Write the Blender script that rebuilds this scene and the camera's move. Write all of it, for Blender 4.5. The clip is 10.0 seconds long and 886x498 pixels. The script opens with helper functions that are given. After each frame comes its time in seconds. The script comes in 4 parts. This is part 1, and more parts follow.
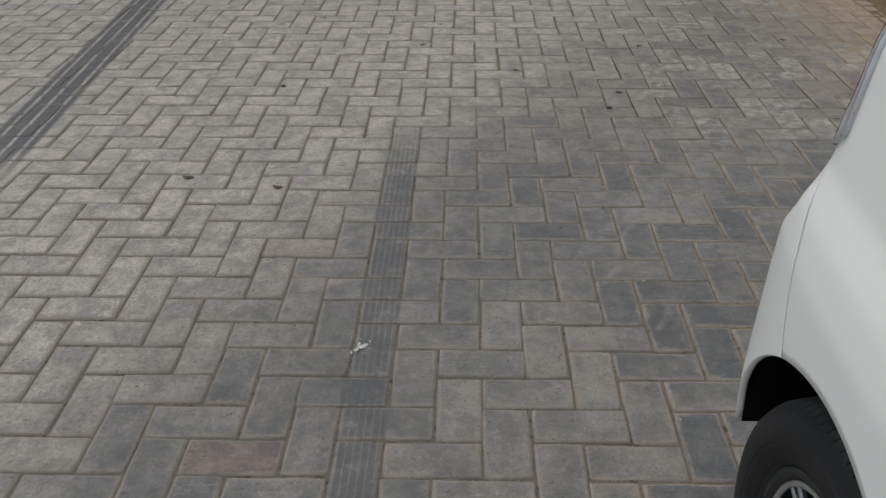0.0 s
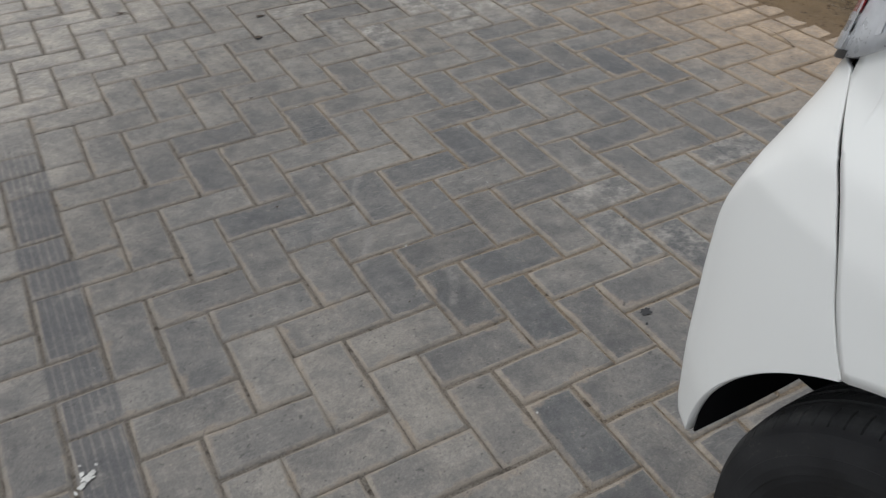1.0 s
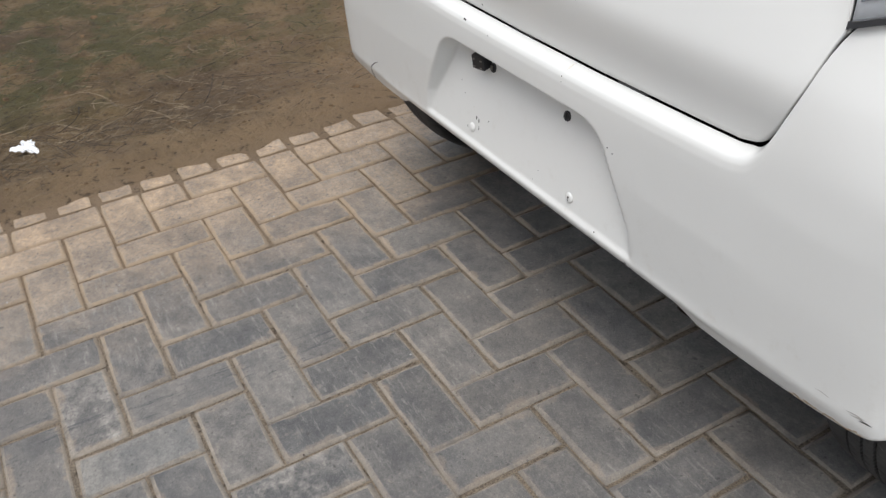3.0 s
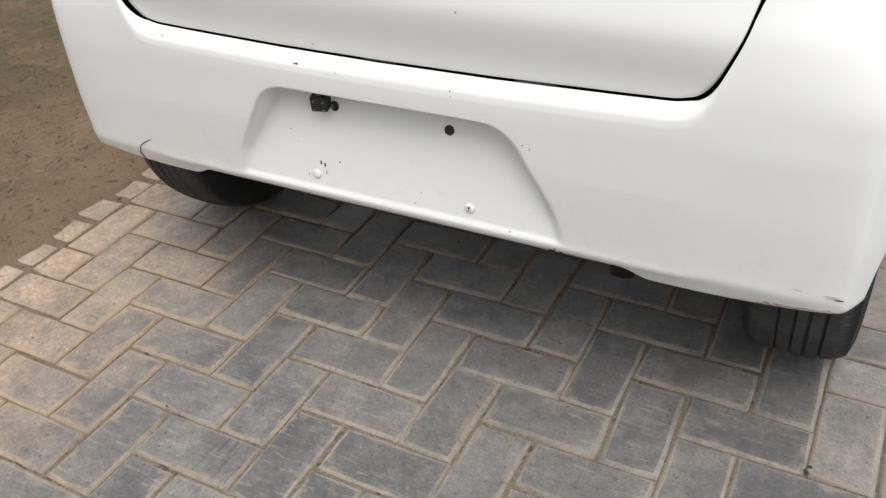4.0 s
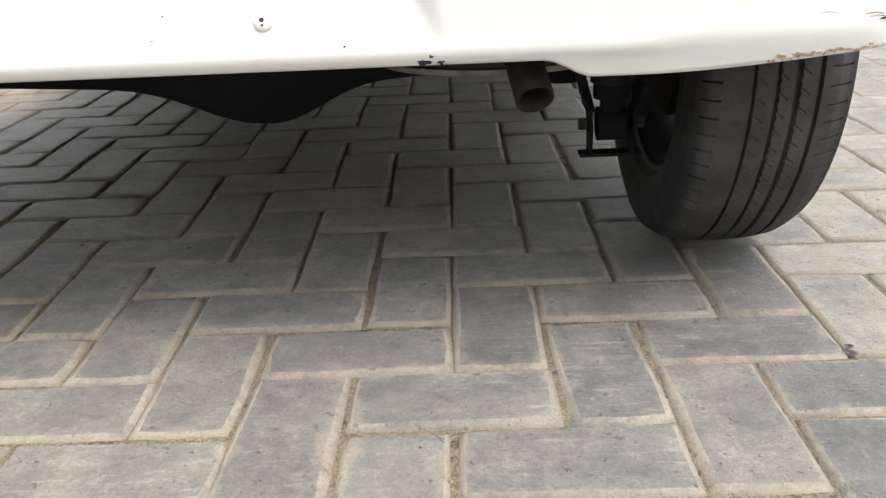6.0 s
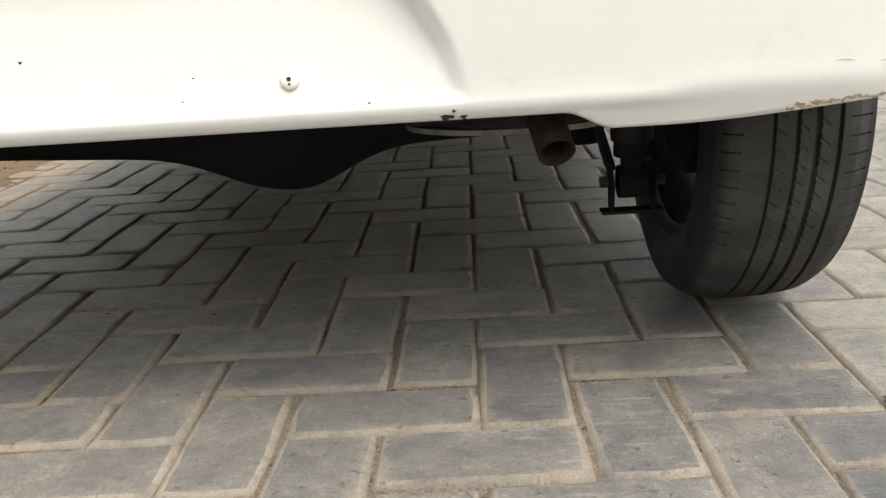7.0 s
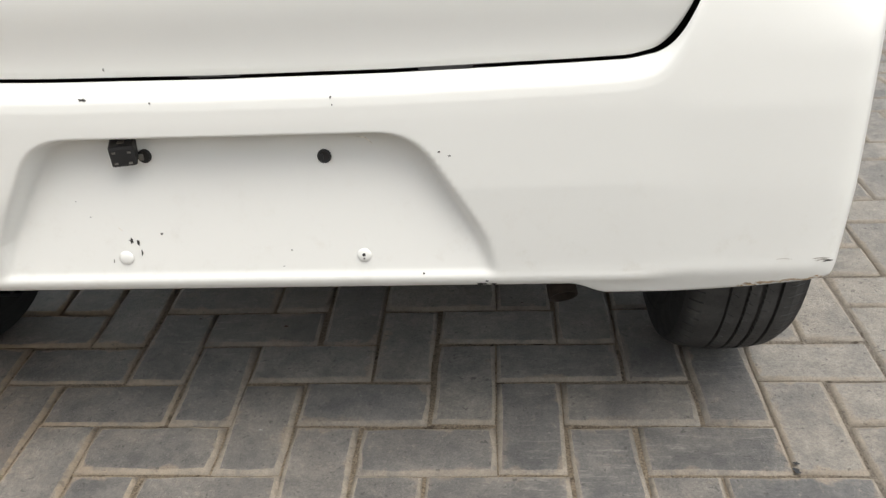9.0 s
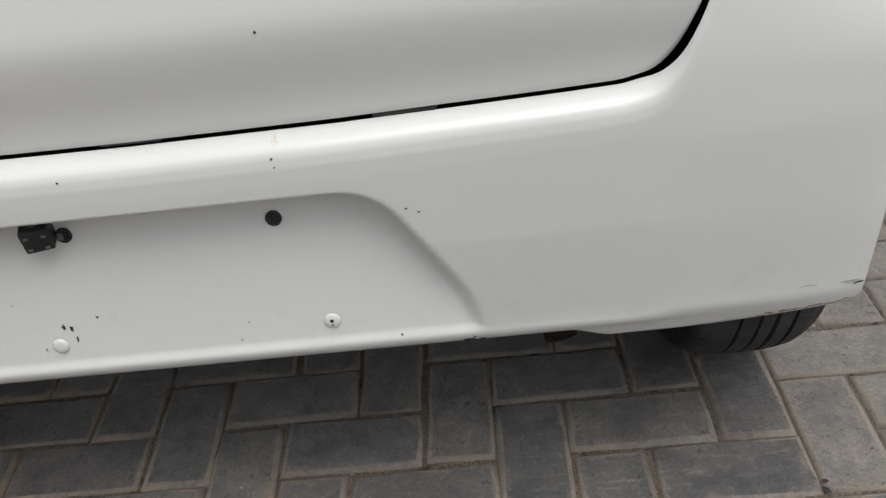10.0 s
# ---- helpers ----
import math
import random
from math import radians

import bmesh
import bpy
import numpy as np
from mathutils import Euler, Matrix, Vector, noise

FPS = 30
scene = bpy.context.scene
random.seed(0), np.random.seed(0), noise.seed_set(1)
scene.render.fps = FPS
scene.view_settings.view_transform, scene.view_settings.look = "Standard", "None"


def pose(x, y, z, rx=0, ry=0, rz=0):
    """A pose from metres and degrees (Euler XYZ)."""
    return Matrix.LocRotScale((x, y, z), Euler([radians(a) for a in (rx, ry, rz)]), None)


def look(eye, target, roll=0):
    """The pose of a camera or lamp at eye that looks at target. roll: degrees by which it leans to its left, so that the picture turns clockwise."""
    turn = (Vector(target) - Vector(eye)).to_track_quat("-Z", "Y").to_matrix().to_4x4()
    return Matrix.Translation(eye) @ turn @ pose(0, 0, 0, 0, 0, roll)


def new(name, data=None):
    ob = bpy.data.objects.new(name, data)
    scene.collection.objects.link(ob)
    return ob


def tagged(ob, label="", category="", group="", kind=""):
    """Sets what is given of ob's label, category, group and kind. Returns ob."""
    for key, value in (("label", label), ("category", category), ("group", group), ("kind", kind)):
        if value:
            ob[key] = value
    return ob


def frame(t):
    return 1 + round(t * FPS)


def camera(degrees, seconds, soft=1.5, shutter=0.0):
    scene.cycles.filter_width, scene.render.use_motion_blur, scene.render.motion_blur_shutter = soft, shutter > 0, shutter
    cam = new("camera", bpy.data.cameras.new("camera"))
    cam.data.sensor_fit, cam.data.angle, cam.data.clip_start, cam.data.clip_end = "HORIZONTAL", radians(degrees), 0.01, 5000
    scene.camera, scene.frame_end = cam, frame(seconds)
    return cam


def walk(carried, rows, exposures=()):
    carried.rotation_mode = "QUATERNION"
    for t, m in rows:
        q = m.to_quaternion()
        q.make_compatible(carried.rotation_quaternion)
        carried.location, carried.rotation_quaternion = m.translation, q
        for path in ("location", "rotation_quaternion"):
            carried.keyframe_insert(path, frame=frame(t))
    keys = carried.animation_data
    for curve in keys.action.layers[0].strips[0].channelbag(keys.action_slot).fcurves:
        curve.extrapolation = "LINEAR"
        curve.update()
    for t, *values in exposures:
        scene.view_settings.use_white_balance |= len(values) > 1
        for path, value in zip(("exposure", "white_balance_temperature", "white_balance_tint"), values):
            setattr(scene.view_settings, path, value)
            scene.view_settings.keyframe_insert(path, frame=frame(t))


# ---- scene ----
cam = camera(55.1, 10.0, soft=1.3, shutter=0.1)
PATH = [
    (0, (1.093, 1.12, 1.292), (1.143, -0.586, 0.249), -0.4),
    (0.3, (1.096, 0.941, 1.238), (1.062, -0.773, 0.213), -2.2),
    (0.5, (1.097, 0.853, 1.219), (1.002, -0.833, 0.149), -4.3),
    (0.8, (1.201, 0.662, 1.201), (0.751, -0.837, 0.009), -2.4),
    (1, (1.236, 0.532, 1.151), (0.491, -0.865, -0.071), -0.9),
    (1.3, (1.297, 0.354, 1.148), (0.253, -0.787, -0.081), -0.8),
    (1.5, (1.334, 0.191, 1.111), (0.101, -0.793, -0.118), -1.6),
    (1.8, (1.250, -0.025, 1.140), (-0.128, -0.719, -0.093), -5.6),
    (2, (1.234, -0.16, 1.127), (-0.304, -0.585, -0.079), -5.0),
    (2.3, (1.201, -0.363, 1.119), (-0.412, -0.372, -0.016), -4.0),
    (2.5, (1.178, -0.487, 1.13), (-0.446, -0.245, -0.012), -3.9),
    (2.8, (1.077, -0.651, 1.094), (-0.439, -0.078, -0.046), -3.4),
    (3, (0.983, -0.724, 1.101), (-0.462, 0.037, -0.053), -3.5),
    (3.2, (0.92, -0.812, 1.113), (-0.425, 0.139, -0.021), -3.2),
    (4.5, (0.372, -1.057, 1.087), (-0.118, 0.474, -0.103), -4.8),
    (5, (0.227, -0.953, 0.851), (0.018, 0.618, -0.368), -3.6),
    (5.2, (0.219, -0.897, 0.698), (0.086, 0.713, -0.472), -2.5),
    (5.5, (0.226, -0.82, 0.56), (0.16, 0.896, -0.466), -1.5),
    (5.8, (0.228, -0.777, 0.480), (0.196, 1.032, -0.359), -1.8),
    (6, (0.222, -0.779, 0.463), (0.181, 1.067, -0.305), -2.6),
    (7.5, (0.216, -0.795, 0.43), (0.135, 1.124, -0.128), -3.9),
    (8, (0.216, -0.799, 0.425), (0.13, 1.12, -0.131), -3.6),
    (8.5, (0.222, -0.81, 0.538), (0.125, 1.064, -0.154), -2.8),
    (8.8, (0.218, -0.865, 0.759), (0.097, 0.913, -0.134), -2.9),
    (9, (0.218, -0.893, 0.889), (0.085, 0.836, -0.109), -3.1),
    (9.3, (0.230, -0.887, 0.981), (0.100, 0.792, -0.096), -3.3),
    (9.5, (0.242, -0.868, 1.002), (0.104, 0.78, -0.122), -4.0),
    (10, (0.226, -0.697, 0.944), (0.12, 0.929, -0.216), -7.9),
]
walk(cam, [(t, look(eye, target, roll)) for t, eye, target, roll in PATH],
     exposures=[(0.0, 0.01, 6370, 7), (0.5, -0.07, 6370, 7), (1.0, 0.25, 6320, 8), (1.5, 0.4, 6470, 9), (2.0, 0.45, 6420, 10), (2.5, 0.48, 6370, 10),
                (3.0, 0.58, 6420, 10), (4.5, 0.92, 6520, 10), (5.0, 1.09, 6520, 9), (5.5, 1.65, 6570, 9), (6.0, 1.73, 6820, 8), (7.5, 1.35, 7120, 8),
                (8.0, 1.38, 7120, 8), (8.5, 1.25, 6820, 8), (9.0, 1.02, 6820, 8), (9.5, 0.56, 6670, 8), (10.0, 0.28, 6520, 9)])

# ---- light ----
SUN_TURN, SUN_HEIGHT = -50.0, 71.0      # degrees: where the soft sun stands, from +x towards +y, and above the horizon
world = bpy.data.worlds.new("sky")
scene.world = world
world.use_nodes = True
sky = world.node_tree.nodes.new("ShaderNodeTexSky")
sky.sky_type, sky.sun_disc = "NISHITA", False
sky.sun_elevation, sky.sun_rotation = radians(SUN_HEIGHT), radians(90 - SUN_TURN)
sky.air_density, sky.dust_density, sky.ozone_density = 1.0, 1.5, 0.7
back = world.node_tree.nodes["Background"]
back.inputs["Strength"].default_value = 0.15
haze = world.node_tree.nodes.new("ShaderNodeHueSaturation")      # thin overcast: the blue is washed out
haze.inputs["Saturation"].default_value = 0.3
world.node_tree.links.new(sky.outputs["Color"], haze.inputs["Color"])
world.node_tree.links.new(haze.outputs["Color"], back.inputs["Color"])
lamp = bpy.data.lights.new("sun", "SUN")
lamp.energy, lamp.angle, lamp.color = 1.5, radians(46), (1.0, 0.97, 0.93)
sun = new("sun", lamp)
_a, _e = radians(SUN_TURN), radians(SUN_HEIGHT)
sun.matrix_world = look((6 * math.cos(_a) * math.cos(_e), 6 * math.sin(_a) * math.cos(_e), 6 * math.sin(_e)), (0, 0, 0))

# ---- materials ----
class Mat:
    """A node material with short calls for its nodes."""

    def __init__(self, name, rough=0.6, metal=0.0):
        self.m = bpy.data.materials.new(name)
        self.m.use_nodes = True
        self.t = self.m.node_tree
        self.b = self.t.nodes["Principled BSDF"]
        self.b.inputs["Roughness"].default_value = rough
        self.b.inputs["Metallic"].default_value = metal
        self.pos = self.node("ShaderNodeNewGeometry").outputs["Position"]
        self.xyz = self.node("ShaderNodeSeparateXYZ")
        self.t.links.new(self.pos, self.xyz.inputs[0])

    def node(self, kind):
        return self.t.nodes.new(kind)

    def put(self, socket, value):
        if isinstance(value, (int, float)):
            socket.default_value = value
        elif isinstance(value, tuple):
            socket.default_value = (*value, 1.0) if len(value) == 3 and socket.type == "RGBA" else value
        else:
            self.t.links.new(value, socket)

    def noise(self, scale, detail=4.0, rough=0.55, stretch=None, seed=0.0, coords=None):
        n = self.node("ShaderNodeTexNoise")
        n.inputs["Scale"].default_value, n.inputs["Detail"].default_value, n.inputs["Roughness"].default_value = scale, detail, rough
        v = coords or self.pos
        if stretch or seed:
            mp = self.node("ShaderNodeMapping")
            mp.inputs["Scale"].default_value = stretch or (1, 1, 1)
            mp.inputs["Location"].default_value = (seed, seed * 1.7, seed * 0.3)
            self.put(mp.inputs["Vector"], v)
            v = mp.outputs["Vector"]
        self.put(n.inputs["Vector"], v)
        return n.outputs["Fac"]

    def ramp(self, value, a, b, lo=0.0, hi=1.0):
        n = self.node("ShaderNodeMapRange")
        n.interpolation_type = "SMOOTHSTEP"
        for k, v in (("Value", value), ("From Min", a), ("From Max", b), ("To Min", lo), ("To Max", hi)):
            self.put(n.inputs[k], v)
        return n.outputs["Result"]

    def math(self, op, a, b=0.0):
        n = self.node("ShaderNodeMath")
        n.operation = op
        self.put(n.inputs[0], a)
        self.put(n.inputs[1], b)
        return n.outputs[0]

    def mix(self, fac, a, b, blend="MIX"):
        n = self.node("ShaderNodeMix")
        n.data_type, n.blend_type = "RGBA", blend
        self.put(n.inputs["Factor"], fac)
        self.put(n.inputs[6], a)
        self.put(n.inputs[7], b)
        return n.outputs[2]

    def axis(self, i):
        return self.xyz.outputs[i]

    def bump(self, height, strength=0.3, distance=0.002):
        n = self.node("ShaderNodeBump")
        n.inputs["Strength"].default_value, n.inputs["Distance"].default_value = strength, distance
        self.put(n.inputs["Height"], height)
        self.put(self.b.inputs["Normal"], n.outputs["Normal"])

    def out(self, color=None, rough=None):
        if color is not None:
            self.put(self.b.inputs["Base Color"], color)
        if rough is not None:
            self.put(self.b.inputs["Roughness"], rough)
        return self.m


PITCH = 0.105      # metres from joint to joint across a paver


def paver_material(name, islands, tone="grey", sandy=0.0):
    m = Mat(name, 0.85)
    if islands:
        rnd = m.node("ShaderNodeNewGeometry").outputs["Random Per Island"]
    else:
        rnd = m.node("ShaderNodeObjectInfo").outputs["Random"]
    x, y = m.axis(0), m.axis(1)
    cx, cy = x, y      # the middle of the paver, where it is an object of its own
    if not islands:
        middle = m.node("ShaderNodeSeparateXYZ")
        m.put(middle.inputs[0], m.node("ShaderNodeObjectInfo").outputs["Location"])
        cx, cy = middle.outputs[0], middle.outputs[1]
    # each paver takes its own cut of the pattern
    shift = m.node("ShaderNodeCombineXYZ")
    m.put(shift.inputs[0], m.math("MULTIPLY", rnd, 37.0))
    m.put(shift.inputs[1], m.math("MULTIPLY", rnd, 91.0))
    own = m.node("ShaderNodeVectorMath")
    m.put(own.inputs[0], m.pos)
    m.put(own.inputs[1], shift.outputs[0])
    own = own.outputs[0]
    rnd2 = m.math("FRACT", m.math("MULTIPLY", rnd, 17.31))
    rnd3 = m.math("FRACT", m.math("MULTIPLY", rnd, 53.77))
    big = m.noise(1.1, 3, seed=3.1)
    mid = m.noise(9.0, 5, 0.6, seed=7.7)
    fine = m.noise(110.0, 5, 0.7)
    grit = m.noise(420.0, 3, 0.7, seed=2.2)
    if tone == "red":
        base = m.mix(rnd, (0.150, 0.100, 0.095), (0.170, 0.112, 0.105))
    elif tone == "pale":
        base = m.mix(rnd, (0.195, 0.192, 0.182), (0.21, 0.205, 0.19))
    else:
        base = m.mix(rnd, (0.070, 0.073, 0.078), (0.170, 0.163, 0.153))
        base = m.mix(m.math("MULTIPLY", rnd2, 0.22), base, (0.200, 0.174, 0.143))
    # brown dust in broad patches, thicker along the earth
    # the open yard's stronger light is put into the colour, as paler dust
    lit_yard_dust = m.ramp(m.math("SUBTRACT", x, m.math("MULTIPLY", y, 0.55)), 1.1, 2.8, 0.0, 1.0)
    earth = m.ramp(m.math("ADD", x, m.math("MULTIPLY", mid, 0.50)), 0.02, -0.62, 0.0, 1.0)
    earth = m.math("MULTIPLY", earth, m.math("MAXIMUM", m.ramp(y, 0.45, 0.05, 0.40, 1.0), m.ramp(x, -0.75, -0.95)))      # weaker under the car
    dust = m.math("MULTIPLY", m.ramp(m.math("ADD", m.math("MULTIPLY", big, 0.6), m.math("MULTIPLY", mid, 0.4)), 0.40, 0.68), m.ramp(rnd3, 0.0, 1.0, 0.25, 0.65))
    cloud0 = m.noise(7.0, 5, 0.6, seed=44.0)
    # pavers just past the car's right side are paler
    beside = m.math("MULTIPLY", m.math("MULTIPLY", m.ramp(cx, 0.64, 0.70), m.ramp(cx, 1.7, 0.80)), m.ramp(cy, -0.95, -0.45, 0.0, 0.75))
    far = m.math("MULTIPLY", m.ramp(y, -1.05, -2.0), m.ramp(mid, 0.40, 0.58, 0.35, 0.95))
    dust = m.math("MAXIMUM", m.math("MAXIMUM", m.math("MAXIMUM", dust, lit_yard_dust), earth), m.math("MAXIMUM", beside, far))
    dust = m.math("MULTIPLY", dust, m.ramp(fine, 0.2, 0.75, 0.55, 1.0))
    col = m.mix(m.math("MULTIPLY", dust, m.math("MAXIMUM", m.ramp(lit_yard_dust, 0.3, 0.9, 0.65, 0.85), m.ramp(x, -0.80, -0.98, 0.65, 0.95))), base, m.mix(earth, m.mix(m.ramp(lit_yard_dust, 0.2, 0.9), (0.240, 0.214, 0.180), (0.46, 0.42, 0.365)), (0.37, 0.265, 0.165)))
    cloud = m.noise(11.0, 6, 0.65, seed=15.0, coords=own)
    col = m.mix(1.0, col, m.mix(m.ramp(cloud, 0.34, 0.66), (0.74, 0.75, 0.77), (1.26, 1.24, 1.20)), "MULTIPLY")
    marble = m.noise(34.0, 7, 0.75, seed=13.0, coords=own)
    col = m.mix(1.0, col, m.mix(m.ramp(marble, 0.32, 0.68), (0.80, 0.80, 0.81), (1.20, 1.19, 1.17)), "MULTIPLY")
    col = m.mix(1.0, col, m.mix(m.ramp(fine, 0.30, 0.70), (0.85, 0.85, 0.85), (1.14, 1.14, 1.14)), "MULTIPLY")
    # tan crusts of sand, a few millimetres to centimetres wide
    crust = m.math("MULTIPLY", m.ramp(m.noise(75.0, 6, 0.75, seed=17.0, coords=own), 0.56, 0.66), m.ramp(cloud, 0.42, 0.60, 0.10, 0.70))
    col = m.mix(crust, col, (0.265, 0.232, 0.190))
    # and paler once more beside the car, in cloudy patches
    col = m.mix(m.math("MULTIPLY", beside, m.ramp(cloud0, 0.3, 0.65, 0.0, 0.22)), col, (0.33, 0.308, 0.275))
    # pavers in the bay where cars stand are darker
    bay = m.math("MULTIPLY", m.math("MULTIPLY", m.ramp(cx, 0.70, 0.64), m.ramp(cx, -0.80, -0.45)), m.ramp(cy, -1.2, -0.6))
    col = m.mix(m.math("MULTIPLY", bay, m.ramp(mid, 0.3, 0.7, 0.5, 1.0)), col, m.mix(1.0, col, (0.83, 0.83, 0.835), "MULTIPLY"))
    # brown bounce light under the car, put into the colour as a dust tint
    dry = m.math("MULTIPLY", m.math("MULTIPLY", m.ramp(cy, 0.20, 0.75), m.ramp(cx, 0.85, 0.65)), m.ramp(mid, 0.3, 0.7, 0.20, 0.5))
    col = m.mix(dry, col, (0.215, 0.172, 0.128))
    # sand and wear along the rim of each paver
    uv = m.node("ShaderNodeUVMap")
    uv.uv_map = "rim"
    cut = m.node("ShaderNodeSeparateXYZ")
    m.put(cut.inputs[0], uv.outputs[0])
    from_end = m.math("MULTIPLY", m.math("SUBTRACT", 1.0, m.math("ABSOLUTE", cut.outputs[0])), 0.105)
    from_side = m.math("MULTIPLY", m.math("SUBTRACT", 1.0, m.math("ABSOLUTE", cut.outputs[1])), 0.0525)
    rim = m.math("ADD", m.math("MINIMUM", from_end, from_side), m.math("MULTIPLY", m.math("SUBTRACT", m.noise(38.0, 6, 0.7, seed=91.0), 0.5), 0.040))
    rim = m.math("ADD", rim, m.math("MULTIPLY", m.math("SUBTRACT", m.noise(13.0, 4, 0.6, seed=93.0), 0.5), 0.055))
    sandy_rim = m.math("MULTIPLY", m.ramp(rim, 0.0125, 0.003), m.ramp(m.noise(4.0, 4, 0.65, seed=95.0), 0.36, 0.62, 0.20, 0.78))
    col = m.mix(sandy_rim, col, m.mix(m.ramp(x, -0.2, -0.8), (0.245, 0.195, 0.142), (0.36, 0.26, 0.16)))
    col = m.mix(m.math("MULTIPLY", m.ramp(rim, 0.020, 0.008), 0.08), col, (0.24, 0.235, 0.225))
    # pale scuffs, drawn out along the lanes, and lime bloom
    scuff = m.ramp(m.noise(46.0, 7, 0.75, stretch=(0.35, 2.0, 1), seed=5.0, coords=own), 0.53, 0.64)
    worn = m.ramp(m.noise(2.3, 2, seed=11.0), 0.46, 0.62, 0.15, 1.0)
    behind = m.math("MULTIPLY", m.ramp(m.math("ABSOLUTE", m.math("ADD", x, 0.22)), 0.5, 0.2), m.ramp(m.math("ABSOLUTE", m.math("ADD", y, 0.30)), 0.32, 0.12))
    col = m.mix(m.math("MULTIPLY", m.math("MULTIPLY", scuff, m.math("MAXIMUM", worn, behind)), m.ramp(m.math("MAXIMUM", worn, behind), 0.3, 1.0, 0.15, 0.42)), col, (0.33, 0.315, 0.28))
    limy = m.math("MULTIPLY", m.ramp(m.math("ABSOLUTE", m.math("ADD", x, 0.10)), 0.45, 0.15), m.ramp(m.math("ABSOLUTE", m.math("ADD", y, 0.70)), 0.40, 0.12))
    yard = m.math("MULTIPLY", m.ramp(m.math("ABSOLUTE", m.math("ADD", x, 0.15)), 0.95, 0.45), m.ramp(y, -1.6, -1.95))
    patchy = m.noise(24.0, 7, 0.75, seed=21.0, coords=own)
    bloom = m.math("MULTIPLY", m.math("MULTIPLY", m.ramp(patchy, 0.40, 0.72), m.ramp(rnd3, 0.25, 0.9, 0.1, 1.3)), m.math("MAXIMUM", m.math("MAXIMUM", limy, yard), m.ramp(worn, 0.75, 1.0, 0.0, 0.22)))
    col = m.mix(m.math("MULTIPLY", bloom, m.ramp(yard, 0.2, 0.9, 0.75, 1.0)), col, (0.41, 0.38, 0.335))
    # long dark scrapes of a tyre beside the car
    scrape = m.noise(30.0, 5, 0.7, stretch=(3.2, 0.22, 1), seed=71.0)
    lane3 = m.math("MULTIPLY", m.ramp(m.math("ABSOLUTE", m.math("ADD", x, m.math("SUBTRACT", 0.268, m.math("MULTIPLY", m.math("ADD", y, 0.6), 0.10)))), 0.065, 0.035), m.math("MULTIPLY", m.ramp(y, -1.25, -1.0), m.ramp(y, -0.18, -0.30)))
    col = m.mix(m.math("MULTIPLY", m.math("MULTIPLY", lane3, m.ramp(scrape, 0.54, 0.62)), 0.85), col, (0.045, 0.046, 0.052))
    # pale arcs where something was dragged
    drag = m.ramp(m.noise(55.0, 5, 0.7, seed=81.0), 0.35, 0.62, 0.15, 1.0)
    for x0, y0, y1, slope, bend in ((0.557, -1.17, -0.94, 0.41, 0.5), (0.640, -0.93, -0.80, 0.62, 0.2), (0.550, -0.74, -0.59, 0.47, -0.6)):
        along = m.math("SUBTRACT", y, y0)
        bow = m.math("MULTIPLY", m.math("MULTIPLY", along, m.math("SUBTRACT", y1, y)), bend * 4)
        line = m.math("ADD", m.math("ADD", m.math("MULTIPLY", along, slope), x0), bow)
        arc = m.math("MULTIPLY", m.ramp(m.math("ABSOLUTE", m.math("SUBTRACT", x, line)), 0.017, 0.003), m.math("MULTIPLY", m.ramp(along, 0.0, 0.03), m.ramp(y, y1, y1 - 0.03)))
        col = m.mix(m.math("MULTIPLY", m.math("MULTIPLY", arc, drag), 0.55), col, (0.27, 0.255, 0.232))
    # dark damp or oily blots
    blot = m.ramp(m.noise(6.5, 5, 0.65, seed=31.0), 0.60, 0.70)
    col = m.mix(m.math("MULTIPLY", blot, 0.35), col, (0.075, 0.075, 0.08))
    # tyre marks along two lanes, ribbed by the tread
    ribs = m.math("ABSOLUTE", m.math("SINE", m.math("MULTIPLY", x, 190.0)))
    broken = m.ramp(m.noise(13.0, 5, 0.7, seed=41.0), 0.30, 0.48)
    lane1 = m.math("MULTIPLY", m.ramp(m.math("ABSOLUTE", m.math("SUBTRACT", x, 1.315)), 0.064, 0.05), m.ramp(y, -2.0, -1.5, 0.0, 0.85))
    lane1 = m.math("MULTIPLY", lane1, m.ramp(y, 0.5, 0.2, 0.0, 1.0))
    off2 = m.math("SUBTRACT", x, m.math("SUBTRACT", 2.67, m.math("MULTIPLY", y, 0.058)))
    lane2 = m.math("MULTIPLY", m.ramp(m.math("ABSOLUTE", off2), 0.11, 0.085), m.ramp(y, -1.2, -1.8, 0.0, 1.0))
    ribs2 = m.math("ABSOLUTE", m.math("SINE", m.math("MULTIPLY", off2, 50.0)))
    lane2 = m.math("MULTIPLY", lane2, m.ramp(ribs2, 0.15, 0.55, 0.25, 1.25))
    lane1 = m.math("MULTIPLY", m.math("MULTIPLY", lane1, broken), m.ramp(ribs, 0.1, 0.7, 0.45, 1.0))
    lane = m.math("MAXIMUM", lane1, m.math("MULTIPLY", lane2, m.ramp(broken, 0.0, 1.0, 0.7, 1.0)))
    col = m.mix(m.math("MULTIPLY", lane, 0.85), col, (0.055, 0.055, 0.062))
    # speckle of the aggregate
    col = m.mix(m.ramp(grit, 0.58, 0.72, 0.0, 0.35), col, (0.34, 0.32, 0.29))
    col = m.mix(m.ramp(grit, 0.42, 0.30, 0.0, 0.5), col, (0.06, 0.058, 0.055))
    tooth = m.noise(230.0, 6, 0.8, seed=57.0)
    col = m.mix(1.0, col, m.mix(m.ramp(tooth, 0.33, 0.67), (0.80, 0.80, 0.81), (1.21, 1.20, 1.19)), "MULTIPLY")
